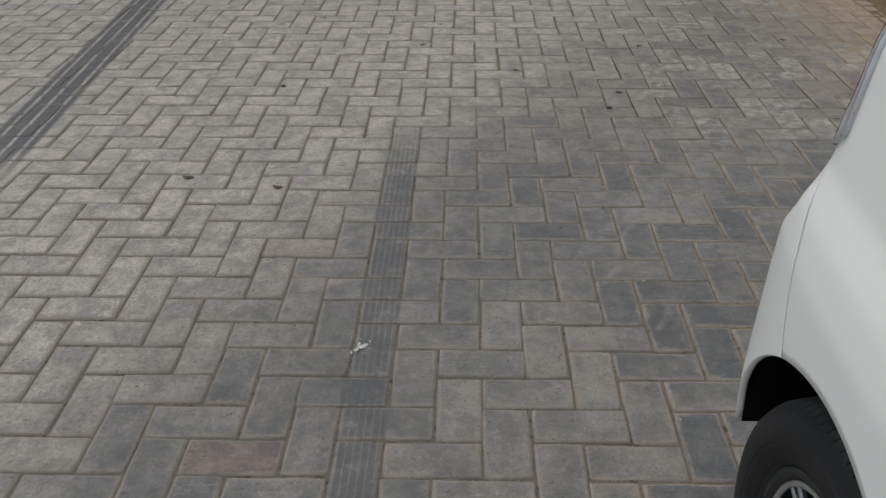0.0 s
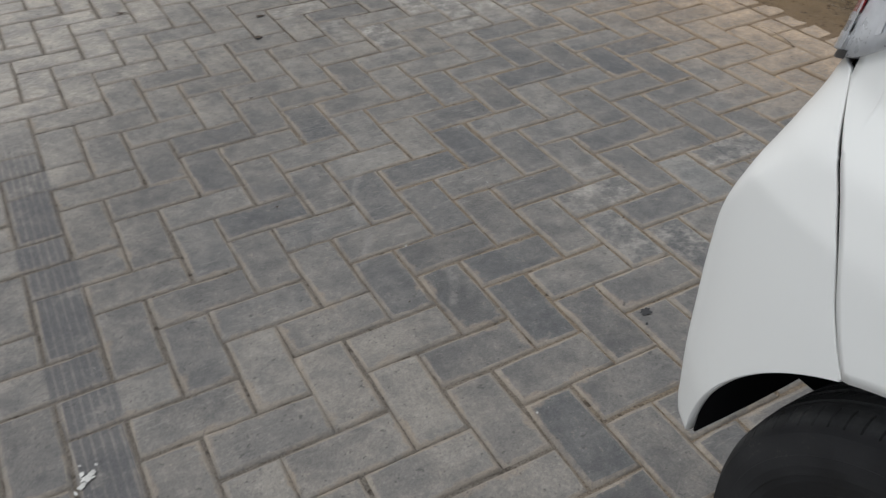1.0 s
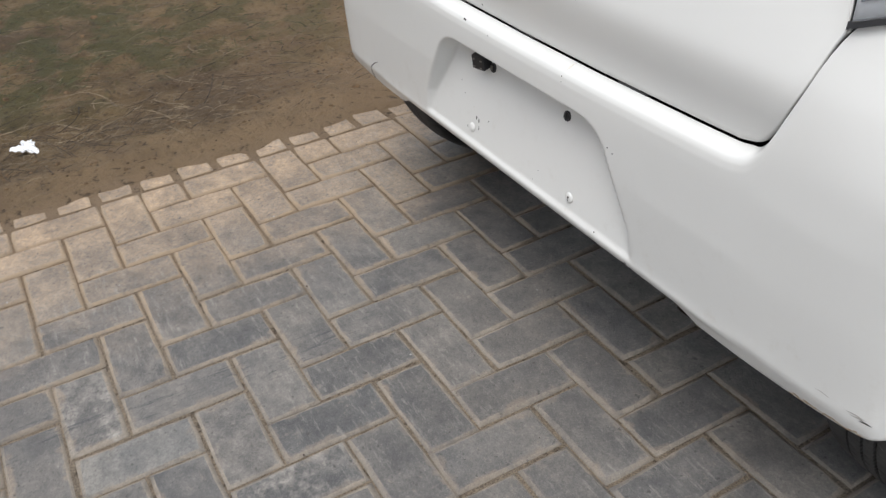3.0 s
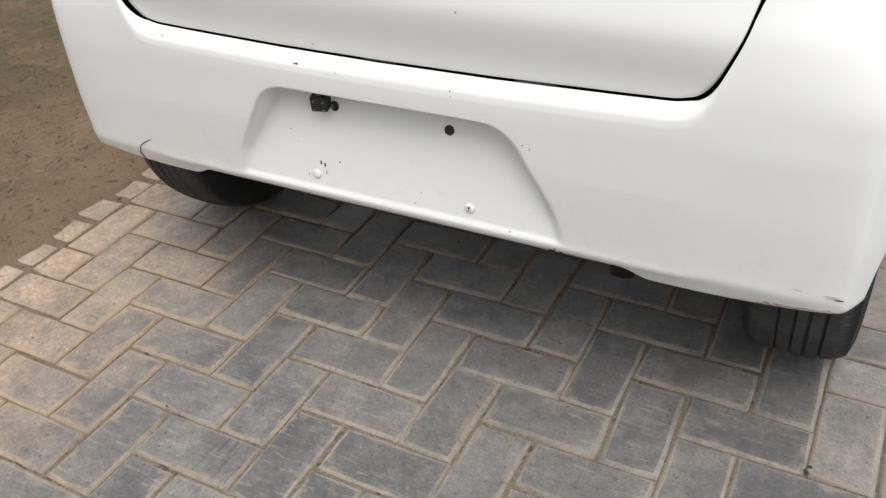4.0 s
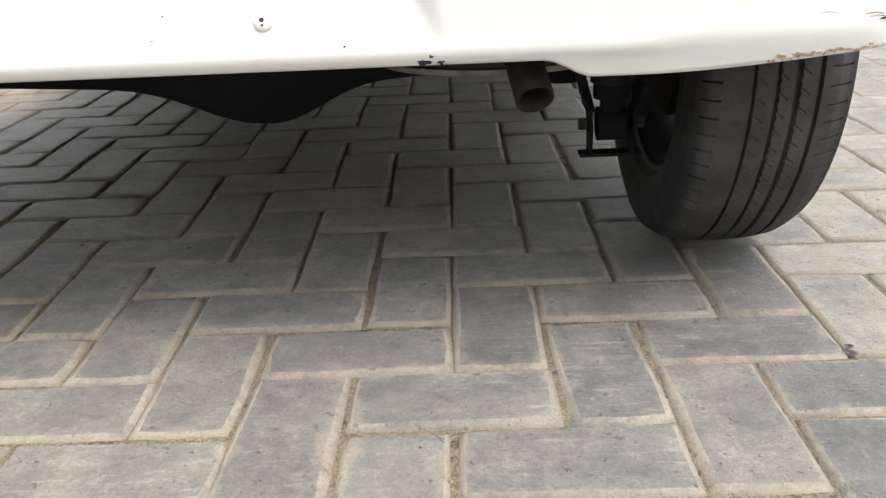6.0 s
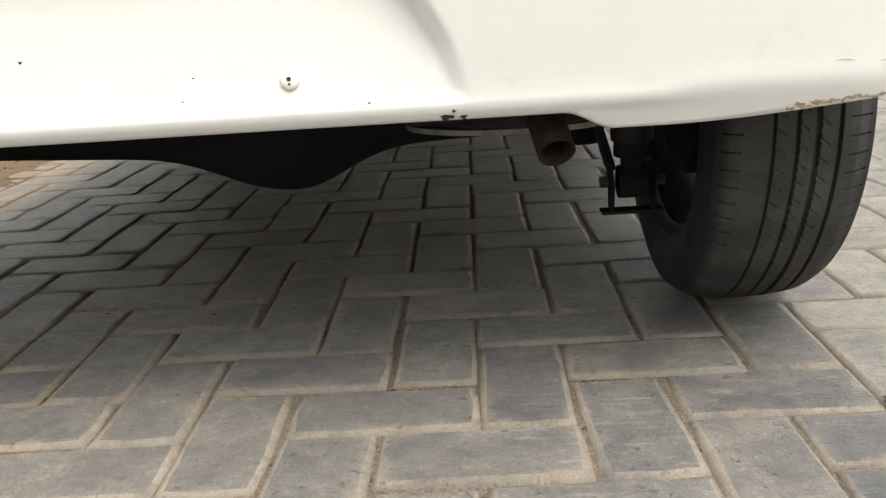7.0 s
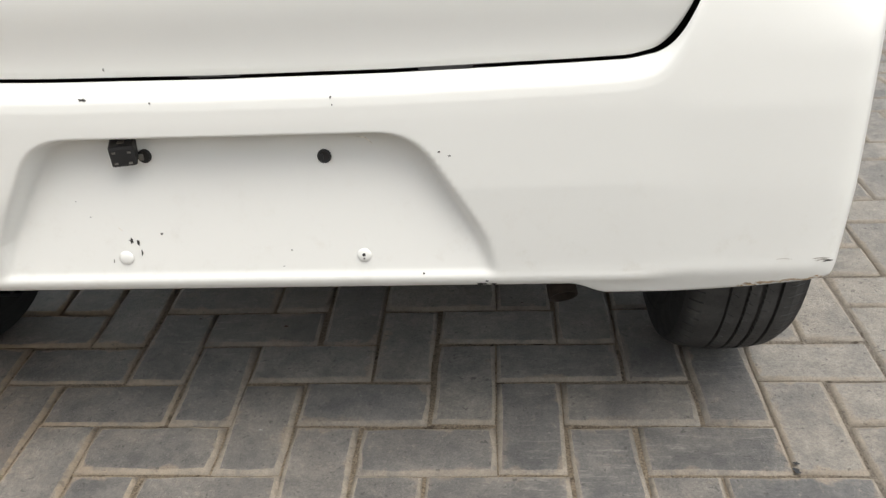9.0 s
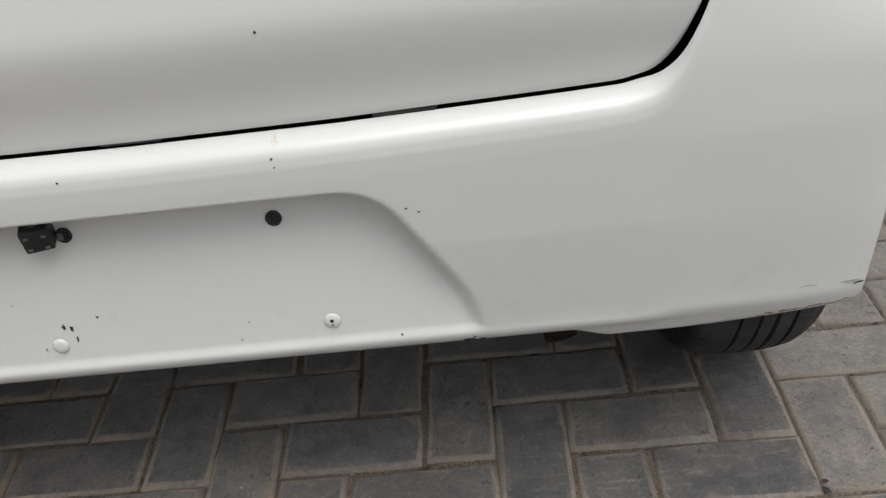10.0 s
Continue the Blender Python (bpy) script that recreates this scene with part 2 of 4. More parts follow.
    flake = m.math("MULTIPLY", m.ramp(m.noise(120.0, 7, 0.8, seed=33.0, coords=own), 0.57, 0.64), m.ramp(marble, 0.42, 0.62, 0.05, 0.75))
    col = m.mix(flake, col, (0.30, 0.282, 0.255))
    pits = m.ramp(m.noise(105.0, 2, 0.5, seed=51.0), 0.335, 0.285)
    col = m.mix(m.math("MULTIPLY", pits, 0.7), col, (0.05, 0.046, 0.042))
    if sandy:
        coat = m.math("MULTIPLY", m.ramp(m.noise(7.0, 5, 0.65, seed=65.0), 0.36, 0.64, 0.45, 1.05), m.ramp(x, 0.35, 1.1, 1.0, 0.7))
        coat = m.math("MULTIPLY", coat, m.ramp(m.noise(60.0, 4, 0.6, seed=61.0), 0.25, 0.70, sandy - 0.35, sandy + 0.35))
        col = m.mix(coat, col, m.mix(m.ramp(x, -0.1, -0.8), m.mix(m.ramp(grit, 0.35, 0.65), (0.25, 0.212, 0.168), (0.345, 0.30, 0.245)), (0.36, 0.265, 0.165)))
    m.bump(m.math("SUBTRACT", m.math("ADD", m.math("MULTIPLY", fine, 0.8), m.math("MULTIPLY", tooth, 0.8)), m.math("MULTIPLY", pits, 0.8)), 0.8, 0.004)
    m.b.inputs["Specular IOR Level"].default_value = 0.7
    m.b.inputs["Diffuse Roughness"].default_value = 1.0
    return m.out(col, m.ramp(fine, 0.2, 0.8, 0.42, 0.66))


def earth_material():
    m = Mat("earth", 0.95)
    x = m.axis(0)
    big, mid, fine = m.noise(1.6, 4, seed=1.0), m.noise(8.0, 6, 0.65, seed=2.0), m.noise(90.0, 6, 0.7, seed=3.0)
    col = m.mix(m.ramp(mid, 0.3, 0.7), (0.105, 0.068, 0.029), (0.215, 0.144, 0.069))
    col = m.mix(m.ramp(big, 0.45, 0.7, 0.0, 0.6), col, (0.062, 0.039, 0.020))
    green = m.math("MULTIPLY", m.ramp(x, -1.60, -2.05), m.ramp(m.noise(4.5, 5, 0.6, seed=9.0), 0.45, 0.55))
    col = m.mix(m.math("MULTIPLY", green, 0.75), col, (0.066, 0.066, 0.018))
    col = m.mix(m.ramp(fine, 0.58, 0.75, 0.0, 0.4), col, (0.17, 0.110, 0.060))
    washed = m.math("MULTIPLY", m.ramp(m.math("ADD", x, m.math("MULTIPLY", mid, 0.30)), -1.30, -1.02), 0.6)      # sand washed off the pavement
    col = m.mix(washed, col, (0.29, 0.195, 0.105))
    sand = m.ramp(m.math("ADD", x, m.math("MULTIPLY", mid, 0.12)), -1.10, -1.00)
    grain = m.noise(330.0, 3, 0.7, seed=23.0)
    tan = m.mix(m.ramp(grain, 0.32, 0.66), (0.18, 0.144, 0.104), (0.38, 0.305, 0.222))
    brown = m.mix(m.ramp(grain, 0.32, 0.66), (0.14, 0.121, 0.099), (0.28, 0.246, 0.204))
    where = m.math("ADD", x, m.math("MULTIPLY", m.noise(3.0, 4, seed=12.0), 0.8))
    tan = m.mix(m.ramp(m.axis(1), -1.5, -2.2, 0.0, 0.7), tan, (0.05, 0.042, 0.035))
    tan = m.mix(m.ramp(x, -0.45, -0.85, 0.0, 0.65), tan, (0.27, 0.175, 0.095))
    ochre = m.math("MULTIPLY", m.ramp(m.axis(1), -0.4, 0.5), m.ramp(x, -2.4, -1.5, 0.25, 0.8))
    col = m.mix(m.math("MULTIPLY", ochre, m.ramp(fine, 0.3, 0.7, 0.6, 1.0)), col, (0.31, 0.205, 0.115))
    col = m.mix(sand, col, m.mix(m.ramp(where, 0.75, 1.25), tan, brown))
    crumb = m.noise(38.0, 6, 0.7, seed=19.0)
    # crevice shade is painted into the soil where the crumb height is low
    col = m.mix(m.ramp(crumb, 0.45, 0.34, 0.0, 0.7), col, (0.035, 0.021, 0.011))
    m.bump(m.math("ADD", m.math("ADD", m.math("ADD", fine, m.math("MULTIPLY", grain, 0.6)), m.math("MULTIPLY", crumb, 2.6)), m.math("MULTIPLY", mid, 2.0)), 1.0, 0.013)
    return m.out(col)


def paint_material():
    m = Mat("white_paint", 0.28)
    film = m.noise(3.5, 4, 0.6, seed=4.0)
    dirt = m.ramp(m.noise(30.0, 6, 0.7, seed=6.0), 0.52, 0.80)
    z = m.axis(2)
    col = m.mix(m.ramp(film, 0.2, 0.8, 0.0, 0.3), (0.775, 0.775, 0.75), (0.735, 0.732, 0.705))
    splash = m.math("MULTIPLY", dirt, m.ramp(z, 0.55, 0.30, 0.0, 0.25))
    col = m.mix(splash, col, (0.52, 0.47, 0.39))
    m.b.inputs["Coat Weight"].default_value = 0.35
    m.b.inputs["Coat Roughness"].default_value = 0.12
    return m.out(col, 0.33)


def plain(name, color, rough, metal=0.0, vary=0.25, scale=40.0, bump=0.15, spec=None):
    m = Mat(name, rough, metal)
    n = m.noise(scale, 5, 0.65, seed=len(name) * 1.3)
    dark = tuple(c * (1 - vary) for c in color)
    light = tuple(min(1, c * (1 + vary)) for c in color)
    m.bump(n, bump, 0.0015)
    if spec is not None:
        m.b.inputs["Specular IOR Level"].default_value = spec
    return m.out(m.mix(m.ramp(n, 0.3, 0.7), dark, light), m.ramp(n, 0.3, 0.7, max(0.02, rough - 0.08), min(1, rough + 0.08)))


def rubber_material():
    m = Mat("tyre_rubber", 0.75)
    n, f = m.noise(18.0, 5, 0.65, seed=3.0), m.noise(160.0, 4, 0.7)
    tc = m.node("ShaderNodeTexCoord")
    sep = m.node("ShaderNodeSeparateXYZ")
    m.put(sep.inputs[0], tc.outputs["Object"])
    tread = m.ramp(m.math("ABSOLUTE", sep.outputs[0]), 0.082, 0.066)      # dust lies on the tread, not on the walls
    col = m.mix(m.ramp(n, 0.3, 0.7), (0.010, 0.010, 0.011), (0.022, 0.022, 0.023))
    dust = m.math("MULTIPLY", tread, m.ramp(n, 0.35, 0.65, 0.45, 0.85))
    col = m.mix(dust, col, m.mix(f, (0.046, 0.046, 0.046), (0.105, 0.102, 0.098)))
    col = m.mix(m.math("MULTIPLY", m.ramp(f, 0.52, 0.72), m.ramp(n, 0.50, 0.66, 0.0, 0.35)), col, (0.11, 0.095, 0.08))
    m.bump(f, 0.25, 0.001)
    m.b.inputs["Specular IOR Level"].default_value = 0.3
    return m.out(col, m.ramp(n, 0.3, 0.7, 0.62, 0.85))


def glass_material(name, color, rough=0.03):
    m = Mat(name, rough)
    m.b.inputs["Transmission Weight"].default_value = 0.85
    m.b.inputs["IOR"].default_value = 1.45
    return m.out(color)


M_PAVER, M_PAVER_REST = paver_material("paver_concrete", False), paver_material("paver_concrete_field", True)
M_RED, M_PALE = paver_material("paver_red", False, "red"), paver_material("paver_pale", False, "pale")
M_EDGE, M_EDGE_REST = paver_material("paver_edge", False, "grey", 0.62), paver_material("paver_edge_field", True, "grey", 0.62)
M_EARTH = earth_material()
M_WALL = plain("sand_render", (0.34, 0.30, 0.245), 0.9, 0.0, 0.18, 3.0, 0.3)
M_PAINT = paint_material()
M_RUBBER = rubber_material()
M_BLACK = plain("black_plastic", (0.02, 0.02, 0.021), 0.45)
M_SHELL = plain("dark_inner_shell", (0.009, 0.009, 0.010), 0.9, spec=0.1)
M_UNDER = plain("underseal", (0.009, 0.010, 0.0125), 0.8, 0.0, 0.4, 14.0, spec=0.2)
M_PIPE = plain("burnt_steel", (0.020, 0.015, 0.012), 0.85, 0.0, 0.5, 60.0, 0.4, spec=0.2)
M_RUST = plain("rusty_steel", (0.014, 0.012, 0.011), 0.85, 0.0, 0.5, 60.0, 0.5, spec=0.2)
M_SILENCER = plain("aluminised_steel", (0.045, 0.043, 0.040), 0.6, 0.2, 0.4, 40.0, 0.3)
M_WHEEL = plain("dark_wheel_steel", (0.022, 0.024, 0.027), 0.45, 0.3, 0.3, 30.0, 0.1)
M_STEEL = plain("dull_steel", (0.20, 0.19, 0.172), 0.5, 0.3, 0.35, 50.0, 0.4)
M_ALLOY = plain("alloy", (0.52, 0.52, 0.52), 0.35, 0.85, 0.1, 20.0, 0.1)
M_CHROME = plain("lamp_silver", (0.60, 0.61, 0.63), 0.32, 0.25, 0.15, 20.0, 0.05)
M_CLEAR = glass_material("clear_lens", (0.72, 0.75, 0.78), 0.06)
M_GREYLENS = plain("smoked_reflector", (0.13, 0.145, 0.17), 0.18, 0.3, 0.3, 30.0, 0.05)
M_REDLENS = plain("red_lens", (0.22, 0.012, 0.012), 0.15, 0.0, 0.2, 40.0, 0.05)
M_GLASS = plain("dark_window_glass", (0.018, 0.021, 0.022), 0.05, 0.0, 0.2, 5.0, 0.0)
M_CHIP = plain("chipped_primer", (0.03, 0.028, 0.027), 0.8)
M_RUSTPAINT = plain("rust_stain", (0.38, 0.29, 0.20), 0.85, 0.0, 0.4, 160.0, 0.6)
M_SCORE = plain("brown_scratch", (0.20, 0.165, 0.13), 0.85, 0.0, 0.4, 200.0, 0.2)
M_DRIP = plain("grime", (0.70, 0.675, 0.62), 0.7, 0.0, 0.25, 220.0, 0.1)
M_PAPER = plain("white_paper", (0.82, 0.83, 0.84), 0.8, 0.0, 0.04, 60.0, 0.1)
M_TAR = plain("tar_spot", (0.018, 0.018, 0.019), 0.7, 0.0, 0.3, 90.0, 0.4)
M_LIME = plain("lime_splash", (0.42, 0.415, 0.39), 0.9, 0.0, 0.25, 90.0, 0.2)
M_TWIG = plain("dark_twig", (0.038, 0.028, 0.020), 0.9, 0.0, 0.4, 20.0, 0.1)
M_STRAW = plain("dry_straw", (0.225, 0.172, 0.11), 0.85, 0.0, 0.5, 9.0, 0.1)
M_LEAF = plain("dead_leaf", (0.055, 0.038, 0.025), 0.85, 0.0, 0.5, 30.0, 0.2)
M_CLOD = plain("dry_clod", (0.125, 0.078, 0.040), 0.95, 0.0, 0.45, 50.0, 0.5)
M_GRASS = plain("low_green_weed", (0.055, 0.060, 0.022), 0.8, 0.0, 0.4, 12.0, 0.1)

# ---- mesh helpers ----
def mesh_from(name, verts, faces, material, smooth=False):
    me = bpy.data.meshes.new(name)
    me.from_pydata([tuple(map(float, v)) for v in verts], [], faces)
    me.materials.append(material)
    if smooth:
        me.polygons.foreach_set("use_smooth", [True] * len(me.polygons))
    me.update()
    return me


def part(name, source, material, parent=None, label="", smooth=False):
    """Links a bmesh, a mesh or (verts, faces) as one mesh object under a thing or part."""
    if isinstance(source, tuple):
        me = mesh_from(name, source[0], source[1], material, smooth)
    elif isinstance(source, bpy.types.Mesh):
        me = source
    else:
        me = bpy.data.meshes.new(name)
        source.to_mesh(me)
        source.free()
        me.materials.append(material)
        if smooth:
            me.polygons.foreach_set("use_smooth", [True] * len(me.polygons))
    ob = new(name, me)
    ob.parent = parent
    if label:
        ob["label"] = label
    return ob


def grid(rows):
    """Verts and quads of a grid from rows of points."""
    n = len(rows[0])
    verts = [p for row in rows for p in row]
    faces = [(r * n + c, r * n + c + 1, (r + 1) * n + c + 1, (r + 1) * n + c) for r in range(len(rows) - 1) for c in range(n - 1)]
    return verts, faces


def revolve(profile, axis="x", segs=48, centre=(0, 0, 0), close=False):
    """A surface turned round an axis: profile rows of (along, radius)."""
    rows = []
    for k in range(segs + 1):
        a = 2 * math.pi * k / segs
        ca, sa = math.cos(a), math.sin(a)
        row = []
        for u, r in profile:
            p = {"x": (u, r * ca, r * sa), "y": (r * ca, u, r * sa), "z": (r * ca, r * sa, u)}[axis]
            row.append((p[0] + centre[0], p[1] + centre[1], p[2] + centre[2]))
        rows.append(row)
    return weld(grid(rows))


def weld(source):
    bm = bmesh.new()
    vs = [bm.verts.new(v) for v in source[0]]
    for f in source[1]:
        try:
            bm.faces.new([vs[i] for i in f])
        except ValueError:
            pass
    bmesh.ops.remove_doubles(bm, verts=bm.verts, dist=1e-5)
    bmesh.ops.recalc_face_normals(bm, faces=bm.faces)
    return bm


def box(sx, sy, sz, m=Matrix(), bevel=0.0, segs=2):
    bm = bmesh.new()
    bmesh.ops.create_cube(bm, size=1.0)
    bmesh.ops.scale(bm, vec=(sx, sy, sz), verts=bm.verts)
    if bevel:
        bmesh.ops.bevel(bm, geom=list(bm.edges), offset=bevel, segments=segs, affect="EDGES", profile=0.6)
    bmesh.ops.transform(bm, matrix=m, verts=bm.verts)
    return bm


def tube(points, radius, segs=16, cap=True, hollow=0.0):
    """A tube along points; radius may be a list. hollow: the wall's thickness of an open pipe."""
    pts = [Vector(p) for p in points]
    rad = radius if isinstance(radius, (list, tuple)) else [radius] * len(pts)
    rows = []
    for k, p in enumerate(pts):
        d = (pts[min(k + 1, len(pts) - 1)] - pts[max(k - 1, 0)]).normalized()
        side = d.cross(Vector((0, 0, 1)))
        side = side.normalized() if side.length > 1e-3 else Vector((1, 0, 0))
        up = side.cross(d).normalized()
        rows.append([p + rad[k] * (math.cos(a) * side + math.sin(a) * up) for a in (2 * math.pi * i / segs for i in range(segs + 1))])
    if hollow:
        inner = []
        for k, p in enumerate(pts):
            inner.append([p + (v - p) * (1 - hollow / rad[k]) for v in rows[k]])
        rows = rows + inner[::-1]
        rows.append(rows[0])
    bm = weld(grid(rows))
    if cap and not hollow:
        bmesh.ops.holes_fill(bm, edges=bm.edges)
    return bm


def smooth01(v, a, b):
    t = np.clip((v - a) / (b - a), 0, 1)
    return t * t * (3 - 2 * t)


def ease(table):
    """A softened curve through (at, value) rows."""
    xs, ys = [r[0] for r in table], [r[1] for r in table]
    return lambda v: sum(np.interp(v + d, xs, ys) for d in (-0.008, -0.005, -0.0025, 0, 0.0025, 0.005, 0.008)) / 7


def crisp(table):
    """The same with tighter bends."""
    xs, ys = [r[0] for r in table], [r[1] for r in table]
    return lambda v: sum(np.interp(v + d, xs, ys) for d in (-0.0018, -0.0009, 0, 0.0009, 0.0018)) / 5


# ---- the ground ----
def build_ground():
    xs = np.concatenate([[-90, -40, -20, -12, -8, -6, -5], np.arange(-4.4, -2.4, 0.045), np.arange(-2.4, -1.4, 0.020), np.arange(-1.4, -0.95, 0.011), np.arange(-0.95, 5, 0.35), [6, 8, 12, 20, 40, 90]])
    ys = np.concatenate([[-90, -40, -20, -12, -8, -6.5], np.arange(-5.5, -2.4, 0.04), np.arange(-2.4, 1.2, 0.020), np.arange(1.2, 6.0, 0.06), [6.5, 8, 12, 20, 40, 90]])
    rows = []
    for y in ys:
        row = []
        for x in xs:
            bed = -0.0049
            if x > -1.0:
                z = bed
            else:
                lump = noise.fractal(Vector((x * 2.2, y * 2.2, 0)), 1.0, 2.0, 4) * 0.022 + noise.fractal(Vector((x * 14, y * 14, 3)), 1.0, 2.0, 3) * 0.012 + abs(noise.noise(Vector((x * 31, y * 31, 6)))) * 0.010
                fall = -0.085 * float(smooth01(-x, 1.20, 1.75))
                wave = 0.016 * noise.noise(Vector((y * 2.3, 0.5, 7.0))) + 0.020 * noise.noise(Vector((y * 11.0, x * 6, 4.0)))
                crest = 0.0020 * float(smooth01(-x, 1.0, 1.05)) + 0.0075 * float(smooth01(-x + wave, 1.100, 1.140)) + 0.008 * float(smooth01(-x + wave, 1.18, 1.28))
                spill = 0.0035 * noise.noise(Vector((x * 25, y * 21.0, 2.0))) * float(smooth01(-x, 1.03, 1.12))
                z = bed + crest + spill + fall + lump * float(smooth01(-x, 1.20, 1.45))
            row.append((x, y, float(z)))
        rows.append(row)
    ob = part("ground", grid(rows), M_EARTH, smooth=True)
    tagged(ob, "bare brown earth with sandy joints under the paving", "ground", kind="structure")


build_ground()


def build_wall():
    """A plain rendered wall, added out of view to block low sky light."""
    wall = part("wall_south", box(12.0, 0.22, 3.2, pose(0, 0, 1.55), 0.012), M_WALL)
    wall.matrix_world = pose(0.4, -6.3, 0)
    tagged(wall, "plain sand-coloured wall added out of view to block low sky", "wall", kind="structure")
    part("coping", box(12.06, 0.32, 0.09, pose(0, 0, 3.195), 0.012), M_WALL, wall)


build_wall()

# ---- the car: its skin as a function of the way round (s) and the height (z) ----
CAR_X = -0.10
D0, D_TOP = 0.030, 0.155      # how deep the corner reaches forwards, low and high on the car
FLAT = 0.55      # the way round up to which the rear counts as flat


def corner_table(power, depth):
    th = np.concatenate([np.linspace(0, 1.45, 500), np.linspace(1.4502, math.pi / 2, 900)])
    a, c = np.sin(th) ** (2 / power), np.cos(th) ** (2 / power)
    arc = np.concatenate([[0], np.cumsum(np.hypot(np.diff(0.713 * a), np.diff(depth * (1 - c))))])
    return a, c, arc


TABLE_LOW, TABLE_TOP = corner_table(6.0, D0), corner_table(3.7, D_TOP)
S1 = float(TABLE_LOW[2][-1])
LENGTH = 3.42
half_width = ease([(0.15, 0.685), (0.25, 0.702), (0.32, 0.710), (0.42, 0.715), (0.52, 0.713), (0.62, 0.710), (0.70, 0.706), (0.76, 0.695), (0.82, 0.674), (0.90, 0.664), (0.98, 0.655), (1.2, 0.57), (1.4, 0.50)])


def rise(z):
    """0 low on the car, where the corner is square; 1 above, where it is round."""
    return float(smooth01(z, 0.60, 0.80))


def corner_depth(z):
    return D0 + (D_TOP - D0) * rise(z)


bumper_face = crisp([(0.28, 0.014), (0.305, 0.008), (0.322, 0.0005), (0.328, -0.0036), (0.335, -0.0052), (0.342, -0.0048), (0.354, -0.0050), (0.40, -0.0075), (0.46, -0.0105), (0.545, -0.0105), (0.562, -0.0098), (0.572, -0.0080), (0.5785, -0.0050), (0.583, 0.0005), (0.5865, 0.009), (0.590, 0.022), (0.62, 0.024)])
shoulder_face = ease([(0.28, 0.014), (0.305, 0.008), (0.325, 0.000), (0.334, -0.0040), (0.341, -0.0050), (0.352, -0.0046), (0.45, -0.009), (0.55, -0.010), (0.62, -0.006), (0.70, 0.000), (0.76, 0.011), (0.85, 0.038), (0.95, 0.070)])
hatch_face = ease([(0.57, 0.018), (0.60, 0.0170), (0.63, 0.0125), (0.66, 0.0065), (0.685, 0.0035), (0.70, 0.0045), (0.76, 0.017), (0.85, 0.040), (0.95, 0.070), (1.02, 0.10)])


def flare(y):
    """The sides go on widening from the rear corner forwards."""
    return 0.073 * (1 - math.exp(-max(y, 0.0) / 0.09))


def s_of_x(x):
    return float(np.interp(abs(x), 0.713 * TABLE_LOW[0], TABLE_LOW[2])) * (1 if x >= 0 else -1)


def s_of_y(y):
    """The way round at which the low outline has come forward to y."""
    if y >= D0:
        return S1 + y - D0
    return float(np.interp(y, D0 * (1 - TABLE_LOW[1]), TABLE_LOW[2]))


def outline(s, z):
    b, out = rise(z), []
    for a, c, arc in (TABLE_LOW, TABLE_TOP):
        k = s if s < FLAT else FLAT + (s - FLAT) * (arc[-1] - FLAT) / (S1 - FLAT)
        out.append((np.interp(k, arc, a), np.interp(k, arc, c)))
    return tuple(float(out[0][i] * (1 - b) + out[1][i] * b) for i in (0, 1))


GAP = ease([(0.0, 0.592), (0.20, 0.5935), (0.40, 0.599), (0.465, 0.6015), (0.495, 0.609), (0.513, 0.627), (0.526, 0.654), (0.543, 0.70), (0.559, 0.765), (0.61, 0.832)])


def recess(x, z):
    """How far the plate's hollow has taken over from the bumper's face, 0 to 1."""
    hw = np.interp(z, [0.30, 0.345, 0.39, 0.44, 0.495, 0.54], [0.329, 0.317, 0.303, 0.275, 0.242, 0.214])
    side, top = (hw - abs(x)) * 0.88, 0.532 - z
    k = 0.035
    h = max(k - abs(side - top), 0) / k
    d = min(side, top) - h * h * k * 0.25
    return float(smooth01(d, 0.0, 0.0135) * smooth01(z, 0.335, 0.347))


def skin(s, z, kind="bumper"):
    sg, s = (1 if s >= 0 else -1), abs(s)
    w = float(half_width(z))
    if s >= S1:
        y = D0 + s - S1 + (corner_depth(z) - D0) * math.exp(-(s - S1) / 0.16)
        nose = max(0.0, (y - (LENGTH - 0.75)) / 0.75)
        return Vector((sg * (w + flare(y)) * (1 - 0.06 * nose ** 2), y, z))
    a, c = outline(s, z)
    if kind == "hatch":
        r = float(hatch_face(z))
    else:
        b = float(smooth01(s, 0.475, 0.545))
        ridge = z - (float(GAP(min(s, 0.53))) - 0.592) * float(smooth01(z, 0.48, 0.56))      # the ridge runs along the gap
        r = (1 - b) * float(bumper_face(ridge)) + b * float(shoulder_face(z))
        if kind == "bumper" and s < 0.36:
            m = recess(s, z)
            r = r * (1 - m) + m * (0.003 + 0.16 * (z - 0.365))
    d = corner_depth(z)
    return Vector((sg * (w * a + flare(d * (1 - c))), d * (1 - c) + c * r, z))


ARCH_Y, ARCH_Z, ARCH_RY, ARCH_RZ = 0.398, 0.290, 0.346, 0.344
WHEEL_Y, WHEEL_R, WHEEL_X = 0.388, 0.283, 0.664
FRONT_Y = WHEEL_Y + 2.36


def arch_height(y, centre):
    d = (y - centre) / ARCH_RY
    return ARCH_Z + ARCH_RZ * max(0.0, 1 - d * d) ** 0.56 if abs(d) < 1 else None


def y_at(s):
    if s >= S1:
        return D0 + s - S1
    return D0 * (1 - outline(s, 0.4)[1])


S_TIP = s_of_y(ARCH_Y - ARCH_RY + 0.004)
def s_at(y, z):
    """The way round at which the side at height z has come forward to y."""
    lo, hi = 0.5, S1 + 1.0
    for _ in range(40):
        mid = (lo + hi) / 2
        lo, hi = (mid, hi) if skin(mid, z, "plain").y < y else (lo, mid)
    return lo


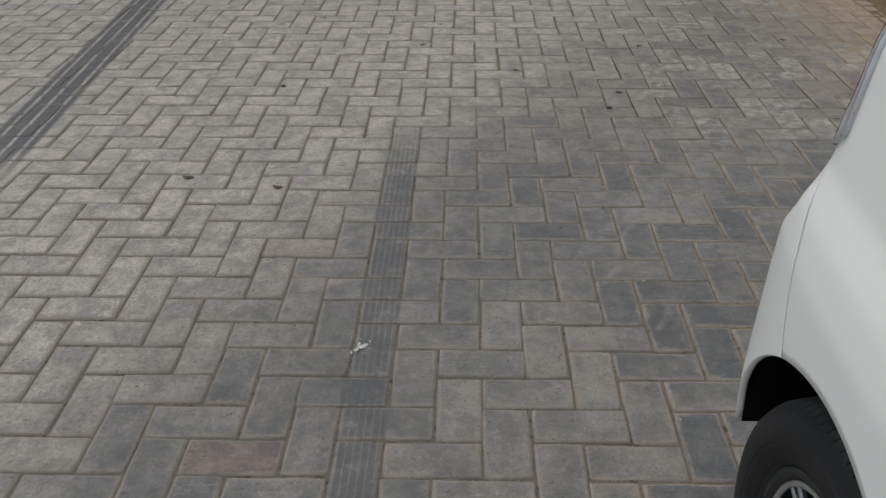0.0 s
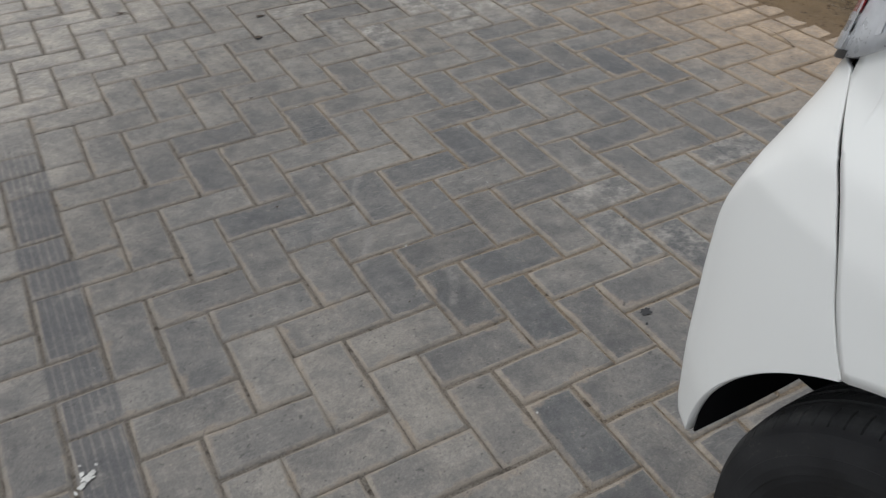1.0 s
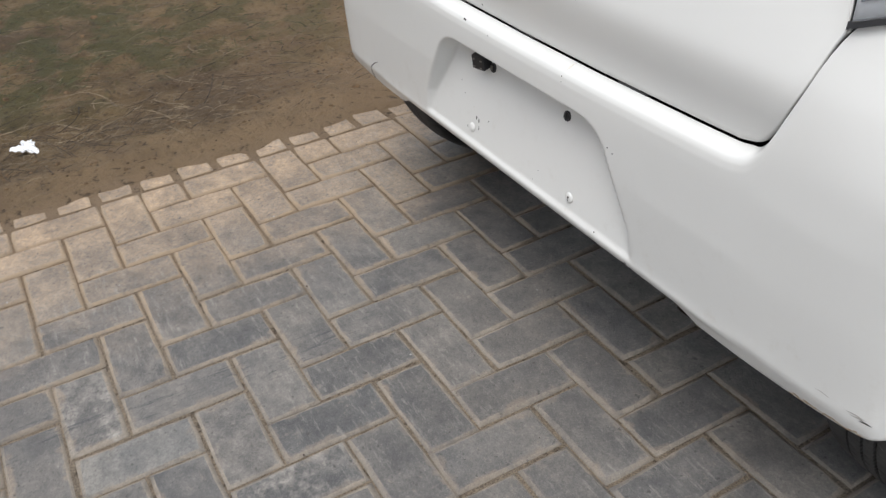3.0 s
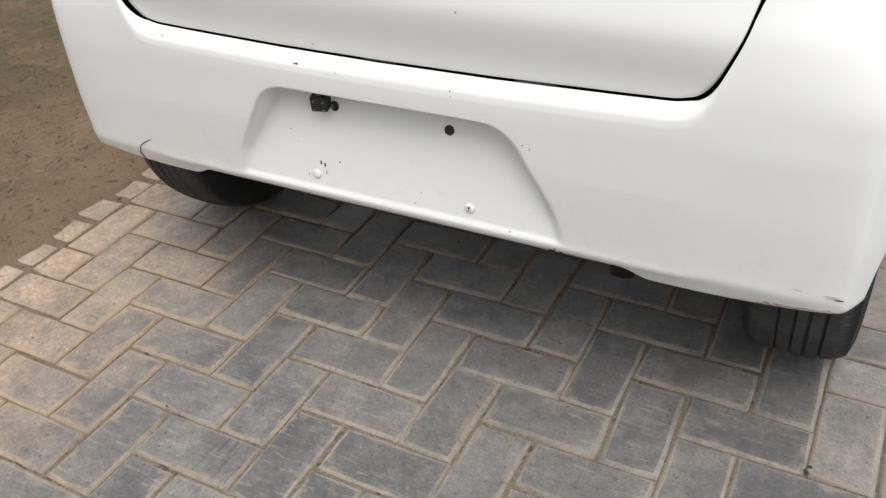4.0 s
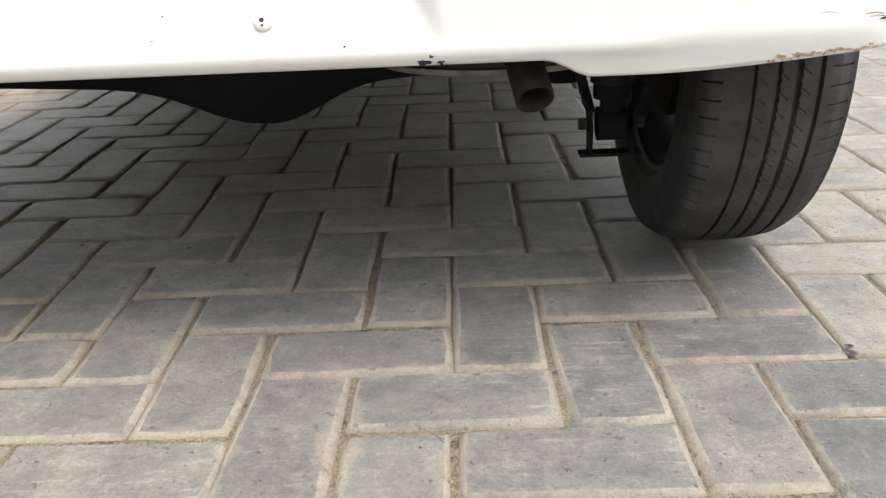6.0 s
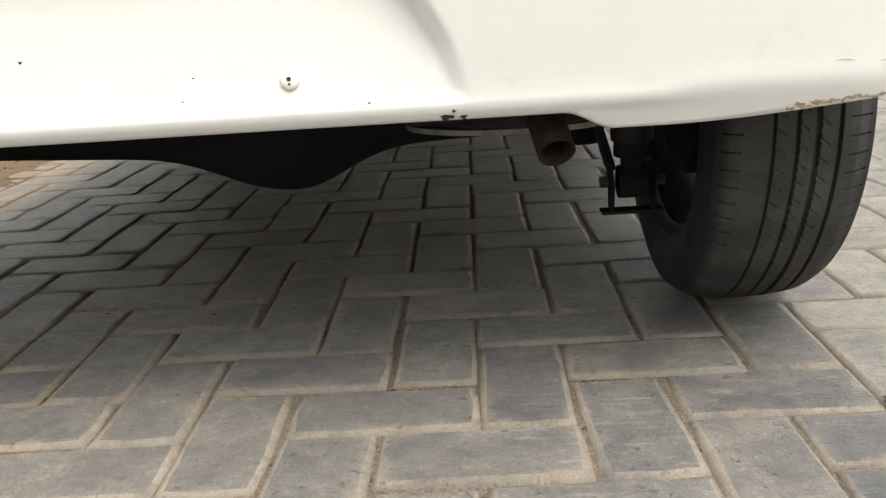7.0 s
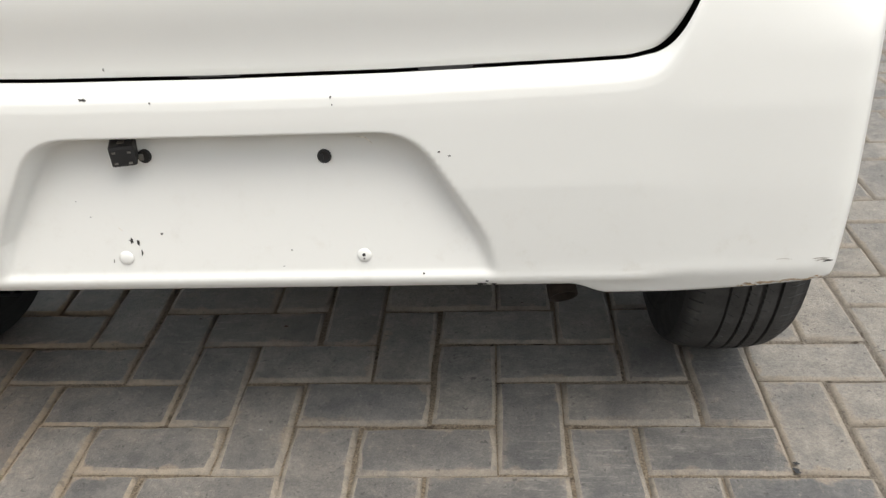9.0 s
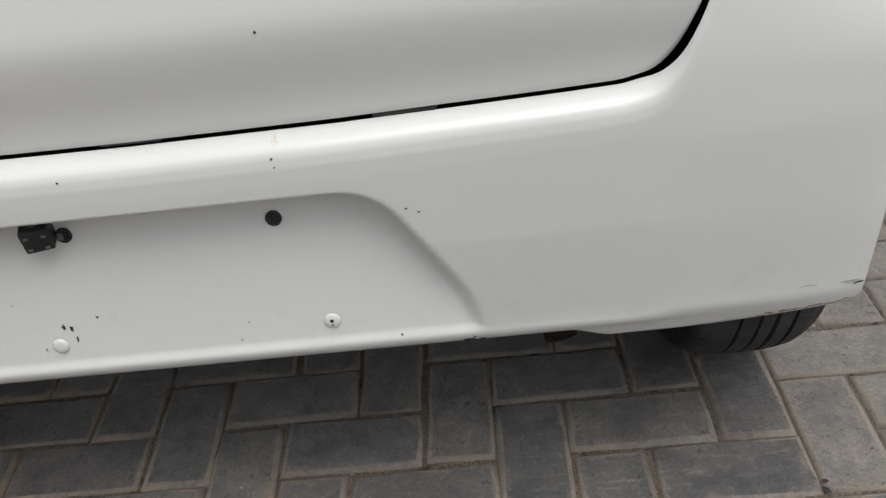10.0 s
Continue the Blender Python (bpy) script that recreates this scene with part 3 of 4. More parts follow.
# the joint between bumper and side, from the lamp down to the wheel arch
SEAM_Y = ease([(0.56, 0.246), (0.588, 0.238), (0.615, 0.222), (0.65, 0.205), (0.70, 0.187), (0.745, 0.164), (0.79, 0.136), (0.832, 0.113), (0.86, 0.098)])
SEAM = [(s_at(float(SEAM_Y(z)), float(z)), float(z)) for z in np.linspace(0.832, 0.588, 50)]
SEAM_TOP, SEAM_LOW = SEAM[0], SEAM[-1]


def seam_height(s):
    return float(np.interp(s, [q[0] for q in SEAM], [q[1] for q in SEAM]))


LAMP_IN = (0.559, 0.765)


def bumper_low(s):
    s = abs(s)
    z = 0.321 - 0.018 * float(smooth01(s, 0.405, 0.455)) + 0.030 * float(smooth01(s, 0.50, 0.86)) * 0.8
    if s > S_TIP:
        z = max(z, arch_height(y_at(s), ARCH_Y) or z)
    return z




def bumper_top(s):
    s = abs(s)
    if s <= SEAM_TOP[0]:
        return float(GAP(s))
    return seam_height(s)


def inward(s):
    """The level way into the car from the skin at s."""
    p, q = skin(s - 0.002, 0.45, "plain"), skin(s + 0.002, 0.45, "plain")
    t = (q - p).normalized()
    return Vector((-t.y, t.x, 0))


def panel(name, s_list, low, top, rows, kind, parent, label="", hem=True, thick=0.004):
    """A sheet of the skin between two curves, with a hem turned in at its lower edge."""
    grid_rows = []
    cols = []
    for s in s_list:
        z0, z1 = low(s), top(s)
        line = []
        if hem:
            n = inward(s)
            foot = skin(s, z0, kind)
            line += [foot + n * 0.011 + Vector((0, 0, 0.003)), foot + n * 0.008 - Vector((0, 0, 0.0015)), foot + n * 0.005 - Vector((0, 0, 0.0015))]
        line += [skin(s, z1 - (z1 - z0) * (1 - k / (rows - 1)) ** 1.35, kind) for k in range(rows)]
        cols.append(line)
    grid_rows = [list(r) for r in zip(*cols)]
    ob = part(name, grid(grid_rows), M_PAINT, parent, label, smooth=True)
    sol = ob.modifiers.new("thickness", "SOLIDIFY")
    sol.thickness, sol.offset = thick, -1.0
    return ob


def spread(*stops):
    """Numbers from stop to stop in given steps: a, step, b, step, c ..."""
    out = []
    for k in range(0, len(stops) - 2, 2):
        n = max(1, int(round((stops[k + 2] - stops[k]) / stops[k + 1])))
        out += list(np.linspace(stops[k], stops[k + 2], n, endpoint=False))
    return out + [stops[-1]]


def build_wheel(outside):
    """One wheel about its own centre, its outer face towards +x * outside."""
    wheel = new("wheel")
    R = WHEEL_R
    wall = [(u, r - 0.002) for u, r in ((-0.070, 0.187), (-0.080, 0.196), (-0.0885, 0.214), (-0.0905, 0.222), (-0.0912, 0.2225), (-0.0918, 0.232), (-0.0905, 0.243), (-0.0898, 0.2435), (-0.088, 0.252))]
    crown = lambda u: R - 0.0065 * (abs(u) / 0.064) ** 2.2 - 0.85 * max(0.0, abs(u) - 0.062) ** 1.35 * 1.6
    # across the tread: place, depth of a groove, and which sipe may cut it
    cols = []
    for u in (0.0840, 0.0795, 0.0790):
        cols.append((-u, 0.0, 0))
    for u in (0.0785, 0.074, 0.070, 0.064, 0.0605):
        cols.append((-u, 0.0, 1))
    cols += [(-0.0600, 0.0, 0), (-0.0480, 0.0, 0), (-0.0380, 0.0, 0)]
    for g, w, gap in ((-0.0285, 0.0014, 0.0245), (-0.0040, 0.0017, 0.0210), (0.0170, 0.0026, 0.0240), (0.0410, 0.0020, 0.0)):
        cols += [(g - w - 0.0008, 0.0, 0), (g - w, 0.0055, 0), (g + w, 0.0055, 0), (g + w + 0.0008, 0.0, 0)]
        if gap:
            cols += [(g + 0.0044, 0.0, 2), (g + gap * 0.33, 0.0, 2), (g + gap * 0.52, 0.0, 2), (g + gap * 0.54, 0.0, 0), (g + gap - 0.0048, 0.0, 0)]
    cols += [(0.0480, 0.0, 0), (0.0520, 0.0, 0), (0.0525, 0.0, 4), (0.062, 0.0, 4), (0.070, 0.0, 4), (0.0770, 0.0, 4), (0.0775, 0.0, 0), (0.0840, 0.0, 0)]
    cols = [(u * outside, d, q) for u, d, q in cols]
    if outside < 0:
        cols = cols[::-1]
    stops = (0.0, 0.05, 0.11, 0.16, 0.25, 0.32, 0.355, 0.43, 0.50, 0.56, 0.60, 0.65, 0.75, 0.82, 0.87, 0.94)
    cut_at = {1: (1, 2), 4: (9, 10), 2: (5, 6)}
    pitches, rows = 84, []
    for k in range(pitches * 16 + 1):
        a = 2 * math.pi * (k // 16 + stops[k % 16]) / pitches
        row = [(u, r * math.cos(a), r * math.sin(a)) for u, r in wall]
        for u, d, q in cols:
            r = crown(u) - d
            if q and (k % 16) in cut_at[q]:
                r -= 0.0030 if q in (1, 4) else 0.0012
            b = a + 2.6 * max(-0.042, min(0.042, u))      # the sipes lie aslant on the ribs
            wave = 0.0006 * math.sin(2 * pitches * a) if abs(u) < 0.0245 else 0.0
            row.append((u + wave, r * math.cos(b), r * math.sin(b)))
        row += [(-u, r * math.cos(a), r * math.sin(a)) for u, r in wall[::-1]]
        rows.append(row)
    tyre = part("tyre", weld(grid(rows)), M_RUBBER, wheel, "worn black tyre with four grooves", smooth=False)
    barrel = [(-0.068, 0.180), (-0.072, 0.187), (-0.066, 0.187), (-0.060, 0.172), (-0.02, 0.160), (0.045, 0.168), (0.064, 0.176), (0.070, 0.187), (0.0745, 0.187), (0.0735, 0.176), (0.062, 0.166)]
    sgn = outside
    part("rim", revolve([(u * sgn, r) for u, r in barrel], segs=72), M_WHEEL, wheel, "dark steel rim", smooth=True)
    part("hub", revolve([(0.066 * sgn, 0.0), (0.066 * sgn, 0.028), (0.060 * sgn, 0.036), (0.030 * sgn, 0.046), (0.0, 0.05)], segs=32), M_ALLOY, wheel, smooth=True)
    for k in range(8):
        a = 2 * math.pi * k / 8
        m = Matrix.Rotation(a, 4, "X") @ pose(0.054 * sgn, 0, 0.102, 0, 6 * sgn, 0)
        part("spoke", box(0.010, 0.0085, 0.125, m, 0.003), M_ALLOY, wheel)
        m = Matrix.Rotation(a + 0.16, 4, "X") @ pose(0.054 * sgn, 0, 0.102, 0, 6 * sgn, 0)
        part("spoke", box(0.010, 0.0085, 0.125, m, 0.003), M_ALLOY, wheel)
    part("trim_ring", revolve([((0.0645 + 0.005 * math.sin(q)) * sgn, 0.163 + 0.005 * math.cos(q)) for q in (2 * math.pi * w / 8 for w in range(9))], segs=72), M_ALLOY, wheel, "silver trim ring", smooth=True)
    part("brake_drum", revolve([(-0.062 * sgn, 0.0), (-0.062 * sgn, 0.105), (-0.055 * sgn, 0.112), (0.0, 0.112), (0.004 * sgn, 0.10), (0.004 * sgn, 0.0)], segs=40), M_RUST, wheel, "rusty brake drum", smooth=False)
    return wheel


def build_lamp(side, parent):
    """A tail lamp that wraps round the corner: tray, bright frame, red and grey lenses."""
    s0, s1 = LAMP_IN[0] + 0.003, SEAM_TOP[0] + 0.045
    low = lambda s: float(np.interp(s, [LAMP_IN[0], SEAM_TOP[0], s1], [0.771, 0.838, 0.875]))
    top = lambda s: 1.12
    def sheet(sa, sb, za, zb, lift, cols=22, rows=14):
        out = []
        for k in range(rows):
            row = []
            for i in range(cols):
                s = sa + (sb - sa) * i / (cols - 1)
                z0, z1 = za(s), zb(s)
                z = z0 + (z1 - z0) * k / (rows - 1)
                lean = 0.020 * (z - 0.77)
                row.append(skin(side * (s + lean), z, "plain") - inward(side * s) * lift)
            out.append(row)
        return grid(out)
    frame_w = 0.005
    tray = part("tail_lamp", sheet(s0, s1, low, top, 0.0), M_CHROME, parent, "wraparound tail lamp in a bright frame, red over clear grey", smooth=True)
    sol = tray.modifiers.new("thickness", "SOLIDIFY")
    sol.thickness, sol.offset = 0.012, 0.0
    up = lambda d: (lambda s: low(s) + d)
    split = lambda s: low(s) + 0.075 + 0.02
    part("grey_lens", sheet(s0 + frame_w, s0 + 0.115, up(0.020), lambda s: max(low(s) + 0.03, 0.826), 0.009), M_GREYLENS, tray, "smoked grey lower lens", smooth=True)
    part("divider", sheet(s0 + frame_w, s0 + 0.115, lambda s: max(low(s) + 0.032, 0.827), lambda s: max(low(s) + 0.036, 0.832), 0.0105, rows=3), M_CHROME, tray, smooth=True)
    part("red_lens", sheet(s0 + frame_w, s0 + 0.115, lambda s: max(low(s) + 0.038, 0.834), lambda s: 1.06, 0.009), M_REDLENS, tray, "red upper lens", smooth=True)
    part("cover", sheet(s0 + 0.004, s0 + 0.125, up(0.003), top, 0.014), M_CLEAR, tray, "clear outer cover", smooth=True).visible_shadow = False
    for k in range(4):
        a = s0 + 0.128 + (s1 - s0 - 0.135) * k / 4
        part("rib", sheet(a, a + 0.006, up(0.012), top, 0.008, cols=3), M_CHROME, tray, smooth=True)
    part("gasket", sheet(s0 - 0.001, SEAM_TOP[0], lambda s: low(s) - 0.004, up(0.004), 0.009, rows=3), M_BLACK, tray, "dark grey lamp foot", smooth=True)


def build_car():
    car = new("car")
    car.matrix_world = pose(CAR_X, 0, 0)
    tagged(car, "small white hatchback with a scuffed rear bumper, parked on pavers", "car")

    # rear bumper
    half = spread(0.0, 0.0055, 0.36, 0.0045, 0.63, 0.003, S_TIP, 0.0035, SEAM_LOW[0] - 0.003)
    cols = [-s for s in half[:0:-1]] + half
    bumper = panel("rear_bumper", cols, bumper_low, lambda s: bumper_top(s) - 0.003, 136, "bumper", car, "white bumper with a plate hollow, chips, a crack and rust")
    # tailgate
    half = spread(0.0, 0.012, 0.44, 0.003, LAMP_IN[0] - 0.003)
    cols = [-s for s in half[:0:-1]] + half
    panel("tailgate", cols, lambda s: float(GAP(abs(s) + 0.0030)) + 0.0018, lambda s: 1.0, 60, "hatch", car, "white tailgate with a low crease and a shallow dent", hem=True)
    # sides
    for side in (1, -1):
        lst = spread(SEAM_TOP[0] + 0.006, 0.008, S1 + 0.55, 0.03, S1 + 2.0, 0.012, s_of_y(FRONT_Y + 0.5))
        def low(s):
            y = y_at(abs(s))
            z = 0.225
            if abs(s) < SEAM_LOW[0]:
                return seam_height(abs(s)) + 0.0022
            for c in (ARCH_Y, FRONT_Y):
                z = max(z, arch_height(y, c) or 0.0)
            return z
        def top(s):
            y = y_at(abs(s))
            lamp = float(np.interp(abs(s), [SEAM_TOP[0], SEAM_TOP[0] + 0.045, SEAM_TOP[0] + 0.05], [0.838, 0.875, 1.0]))
            return min(lamp, 0.985 if y < 2.2 else 0.985 - 0.10 * (y - 2.2))
        panel("side_panel", [side * s for s in (lst if side > 0 else lst[::-1])], low, top, 44, "plain", car, "white body side with a round wheel arch", hem=True)
        # dark liner of the wheel housings
        for cy in (ARCH_Y, FRONT_Y):
            rows = []
            for k in range(33):
                a = math.pi * (0.03 + 0.99 * k / 32)
                rows.append([(side * x, cy - (ARCH_RY + g) * math.cos(a), ARCH_Z + (ARCH_RZ + g) * math.sin(a)) for x, g in ((0.77 if cy > 1 or k > 10 else 0.70, 0.010), (0.60, 0.02), (0.47, 0.02), (0.46, -0.10), (0.455, -0.2))])
            part("wheel_housing", weld(grid(rows)), M_SHELL, car, "dark wheel housing", smooth=True)
        guard = []
        for k in range(7):
            edge = 0.734 - 0.05 * float(smooth01(k / 6, 0.35, 1.0))
            cols = [0.44 + (edge - 0.44) * i / 6 for i in range(7)]
            guard.append([(side * x, 0.060 + 0.012 * (0.76 - x), low_z + (0.55 - low_z) * k / 6) for x, low_z in ((x, 0.319 + 0.014 * float(smooth01(x, 0.66, 0.44))) for x in cols)])
        part("splash_guard", grid(guard), M_SHELL, car, "black splash guard behind the wheel").modifiers.new("thickness", "SOLIDIFY").thickness = 0.003
        build_lamp(side, car)
        # near-black strip added behind the seam, in place of the shade in it
        back = [[skin(side * (s + ds), bumper_top(s) + 0.004, "plain") + inward(side * s) * 0.008 for s in spread(SEAM_TOP[0] - 0.01, 0.006, SEAM_LOW[0] - 0.004)] for ds in (-0.02, 0.0, 0.02)]
        part("seam_backing", grid(back), M_SHELL, car, "dark strip added behind the bumper seam for its shade", smooth=True)
        inside = [[skin(side * s, bumper_low(s) + 0.010 + (bumper_top(s) - bumper_low(s) - 0.014) * k / 7, "plain") + inward(side * s) * 0.012 for s in spread(0.56, 0.01, SEAM_LOW[0] + 0.0)] for k in range(8)]
        part("arch_liner", grid(inside), M_SHELL, car, "black liner inside the bumper's corner", smooth=True)
        # glass and pillars
        glass = [[(side * (0.722 - 0.19 * k), 0.42 + 0.16 * k + (2.05 - 0.42 - 0.55 * k) * i / 10, 0.99 + 0.36 * k) for i in range(11)] for k in (0.0, 0.5, 1.0)]
        part("side_window", grid(glass), M_GLASS, car, "dark side window", smooth=True)
    # near-black sheet added behind the gaps to stand for their shade
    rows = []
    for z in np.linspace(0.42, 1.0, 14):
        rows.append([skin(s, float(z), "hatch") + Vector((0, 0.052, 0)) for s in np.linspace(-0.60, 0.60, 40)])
    part("inner_shell", grid(rows), M_SHELL, car, "dark sheet added behind the gaps for their shade", smooth=True)
    # rear window, roof, windscreen, bonnet, nose: closing the car
    rear = [[(0.60 * u * (1 - 0.10 * k), 0.085 + 0.30 * k + 0.06 * u * u, 1.005 + 0.35 * k) for u in np.linspace(-1, 1, 13)] for k in np.linspace(0, 1, 5)]
    part("rear_window", grid(rear), M_GLASS, car, "dark rear window", smooth=True)
    roof = [[(0.575 * u, y, 1.355 + 0.09 * (1 - u * u) * math.sin(math.pi * (y - 0.2) / 2.1) ** 0.5 + 0.03 * math.sin(math.pi * (y - 0.2) / 2.1)) for u in np.linspace(-1, 1, 15)] for y in np.linspace(0.30, 1.75, 16)]
    part("roof", grid(roof), M_PAINT, car, smooth=True)
    screen = [[(u * (0.56 + 0.10 * k), 1.72 + 0.72 * k - 0.08 * u * u, 1.385 - 0.45 * k - 0.03 * u * u) for u in np.linspace(-1, 1, 13)] for k in np.linspace(0, 1, 6)]
    part("windscreen", grid(screen), M_GLASS, car, "dark windscreen", smooth=True)
    bonnet = [[(u * 0.70, 2.40 + 0.72 * k, 0.945 - 0.14 * k - 0.07 * k ** 3 - 0.05 * u ** 4) for u in np.linspace(-1, 1, 15)] for k in np.linspace(0, 1, 10)]
    part("bonnet", grid(bonnet), M_PAINT, car, smooth=True)
    nose = [[(0.74 * math.sin(a), 3.02 + 0.36 * math.cos(a) ** 0.7, z) for a in np.linspace(-math.pi / 2, math.pi / 2, 25)] for z in (0.17, 0.30, 0.45, 0.60, 0.72)]
    part("front_bumper", grid(nose), M_PAINT, car, smooth=True)

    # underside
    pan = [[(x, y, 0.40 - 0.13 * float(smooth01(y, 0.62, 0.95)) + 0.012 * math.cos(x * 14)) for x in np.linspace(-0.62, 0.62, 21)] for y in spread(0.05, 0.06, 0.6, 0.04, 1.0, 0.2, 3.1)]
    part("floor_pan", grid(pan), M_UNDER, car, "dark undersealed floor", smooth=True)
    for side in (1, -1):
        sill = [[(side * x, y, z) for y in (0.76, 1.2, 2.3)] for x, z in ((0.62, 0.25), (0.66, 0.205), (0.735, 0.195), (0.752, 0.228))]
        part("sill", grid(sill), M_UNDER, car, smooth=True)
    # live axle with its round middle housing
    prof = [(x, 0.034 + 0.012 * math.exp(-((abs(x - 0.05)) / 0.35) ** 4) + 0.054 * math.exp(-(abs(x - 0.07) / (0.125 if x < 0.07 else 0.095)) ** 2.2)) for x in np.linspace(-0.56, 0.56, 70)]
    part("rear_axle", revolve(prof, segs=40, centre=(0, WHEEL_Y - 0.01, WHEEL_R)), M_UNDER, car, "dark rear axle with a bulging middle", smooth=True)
    part("bumper_beam", box(1.16, 0.05, 0.07, pose(0, 0.115, 0.385), 0.012), M_SHELL, car)
    # silencer and tailpipe
    sil = [(-0.17, 0.0), (-0.17, 0.05), (-0.155, 0.078), (-0.10, 0.09), (0.10, 0.09), (0.155, 0.078), (0.17, 0.05), (0.17, 0.0)]
    bm = revolve(sil, segs=36)
    bmesh.ops.transform(bm, matrix=pose(0.375, 0.29, 0.332) @ Matrix.Diagonal((0.85, 1.2, 0.75, 1)), verts=bm.verts)
    silencer = part("silencer", bm, M_SILENCER, car, "dull grey silencer with a rolled seam", smooth=True)
    rim = revolve([(-0.004, 0.088), (-0.004, 0.099), (0.004, 0.099), (0.004, 0.088)], axis="z", segs=48)
    bmesh.ops.transform(rim, matrix=pose(0.375, 0.29, 0.275) @ Matrix.Diagonal((1.42, 1.05, 0.8, 1)), verts=rim.verts)
    part("seam", rim, M_STEEL, silencer)
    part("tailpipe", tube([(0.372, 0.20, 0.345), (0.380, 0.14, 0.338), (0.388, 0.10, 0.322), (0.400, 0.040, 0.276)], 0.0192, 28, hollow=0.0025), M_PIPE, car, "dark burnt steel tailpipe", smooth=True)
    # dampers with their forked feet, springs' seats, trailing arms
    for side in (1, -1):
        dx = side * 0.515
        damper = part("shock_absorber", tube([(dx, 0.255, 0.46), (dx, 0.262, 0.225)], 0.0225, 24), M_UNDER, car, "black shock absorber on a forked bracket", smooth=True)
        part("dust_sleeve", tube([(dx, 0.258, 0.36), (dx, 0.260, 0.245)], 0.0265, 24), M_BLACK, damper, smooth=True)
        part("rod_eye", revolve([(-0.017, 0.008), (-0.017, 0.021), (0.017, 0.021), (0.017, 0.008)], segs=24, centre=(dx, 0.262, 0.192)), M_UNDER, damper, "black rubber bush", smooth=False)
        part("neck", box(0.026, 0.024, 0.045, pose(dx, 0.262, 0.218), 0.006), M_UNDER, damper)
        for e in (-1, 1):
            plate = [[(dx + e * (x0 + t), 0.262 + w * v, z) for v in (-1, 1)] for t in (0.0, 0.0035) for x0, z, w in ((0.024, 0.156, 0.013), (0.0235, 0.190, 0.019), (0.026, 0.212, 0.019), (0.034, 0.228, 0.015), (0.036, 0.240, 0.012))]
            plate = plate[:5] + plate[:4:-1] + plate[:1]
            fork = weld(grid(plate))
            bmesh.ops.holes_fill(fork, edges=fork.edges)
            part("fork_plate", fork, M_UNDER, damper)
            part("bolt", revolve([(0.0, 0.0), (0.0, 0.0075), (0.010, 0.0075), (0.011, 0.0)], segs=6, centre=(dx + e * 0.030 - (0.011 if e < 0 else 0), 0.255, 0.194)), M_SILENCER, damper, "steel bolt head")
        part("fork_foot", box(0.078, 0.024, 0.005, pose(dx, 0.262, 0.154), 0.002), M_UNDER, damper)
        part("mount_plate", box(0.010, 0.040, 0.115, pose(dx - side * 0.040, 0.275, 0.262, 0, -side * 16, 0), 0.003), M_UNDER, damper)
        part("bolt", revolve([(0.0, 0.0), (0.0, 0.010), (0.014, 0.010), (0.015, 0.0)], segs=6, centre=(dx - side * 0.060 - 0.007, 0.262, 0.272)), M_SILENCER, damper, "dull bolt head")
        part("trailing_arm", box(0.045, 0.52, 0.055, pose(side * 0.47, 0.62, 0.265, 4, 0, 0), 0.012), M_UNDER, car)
    # wheels
    made = {}
    for side, y in ((1, WHEEL_Y), (-1, WHEEL_Y), (1, FRONT_Y), (-1, FRONT_Y)):
        if y == WHEEL_Y:
            w = made[side] = build_wheel(side)
        else:      # the front wheels share the rear ones' meshes
            w = new("wheel")
            for c in made[side].children:
                ob = part(c.name.split(".")[0], c.data, None, w, c["label"] if "label" in c else "")
                ob.matrix_local = c.matrix_local
        w.parent = car
        w.matrix_local = pose(side * WHEEL_X, y, WHEEL_R)
    return car


car = build_car()

# ---- marks and fittings on the car's rear ----
def on_skin(x, z, lift=0.0007, kind="bumper"):
    s = s_of_x(x)
    p = skin(s, z, kind)
    e = 0.002
    t = skin(s + e, z, kind) - skin(s - e, z, kind)
    u = skin(s, z + e, kind) - skin(s, z - e, kind)
    n = t.cross(u).normalized()
    return p + n * lift, n


def patch(name, x, z, rx, rz, material, parent, seed, turn=0.0, kind="bumper", ragged=0.35, lift=0.0007, label=""):
    """A small flake or stain with a ragged outline, laid on the skin."""
    rnd = random.Random(seed)
    ring, mid = [], []
    for k in range(14):
        a = 2 * math.pi * k / 14
        r = 1 + rnd.uniform(-ragged, ragged)
        px, pz = rx * r * math.cos(a), rz * r * math.sin(a)
        c, s = math.cos(radians(turn)), math.sin(radians(turn))
        ring.append((px * c - pz * s, px * s + pz * c))
    verts = [on_skin(x, z, lift, kind)[0]]
    for f in (0.5, 1.0):
        verts += [on_skin(x + p * f, z + q * f, lift if f < 1 else lift * 0.3, kind)[0] for p, q in ring]
    faces = [(0, 1 + k, 1 + (k + 1) % 14) for k in range(14)]
    faces += [(1 + k, 15 + k, 15 + (k + 1) % 14, 1 + (k + 1) % 14) for k in range(14)]
    return part(name, (verts, faces), material, parent, label)


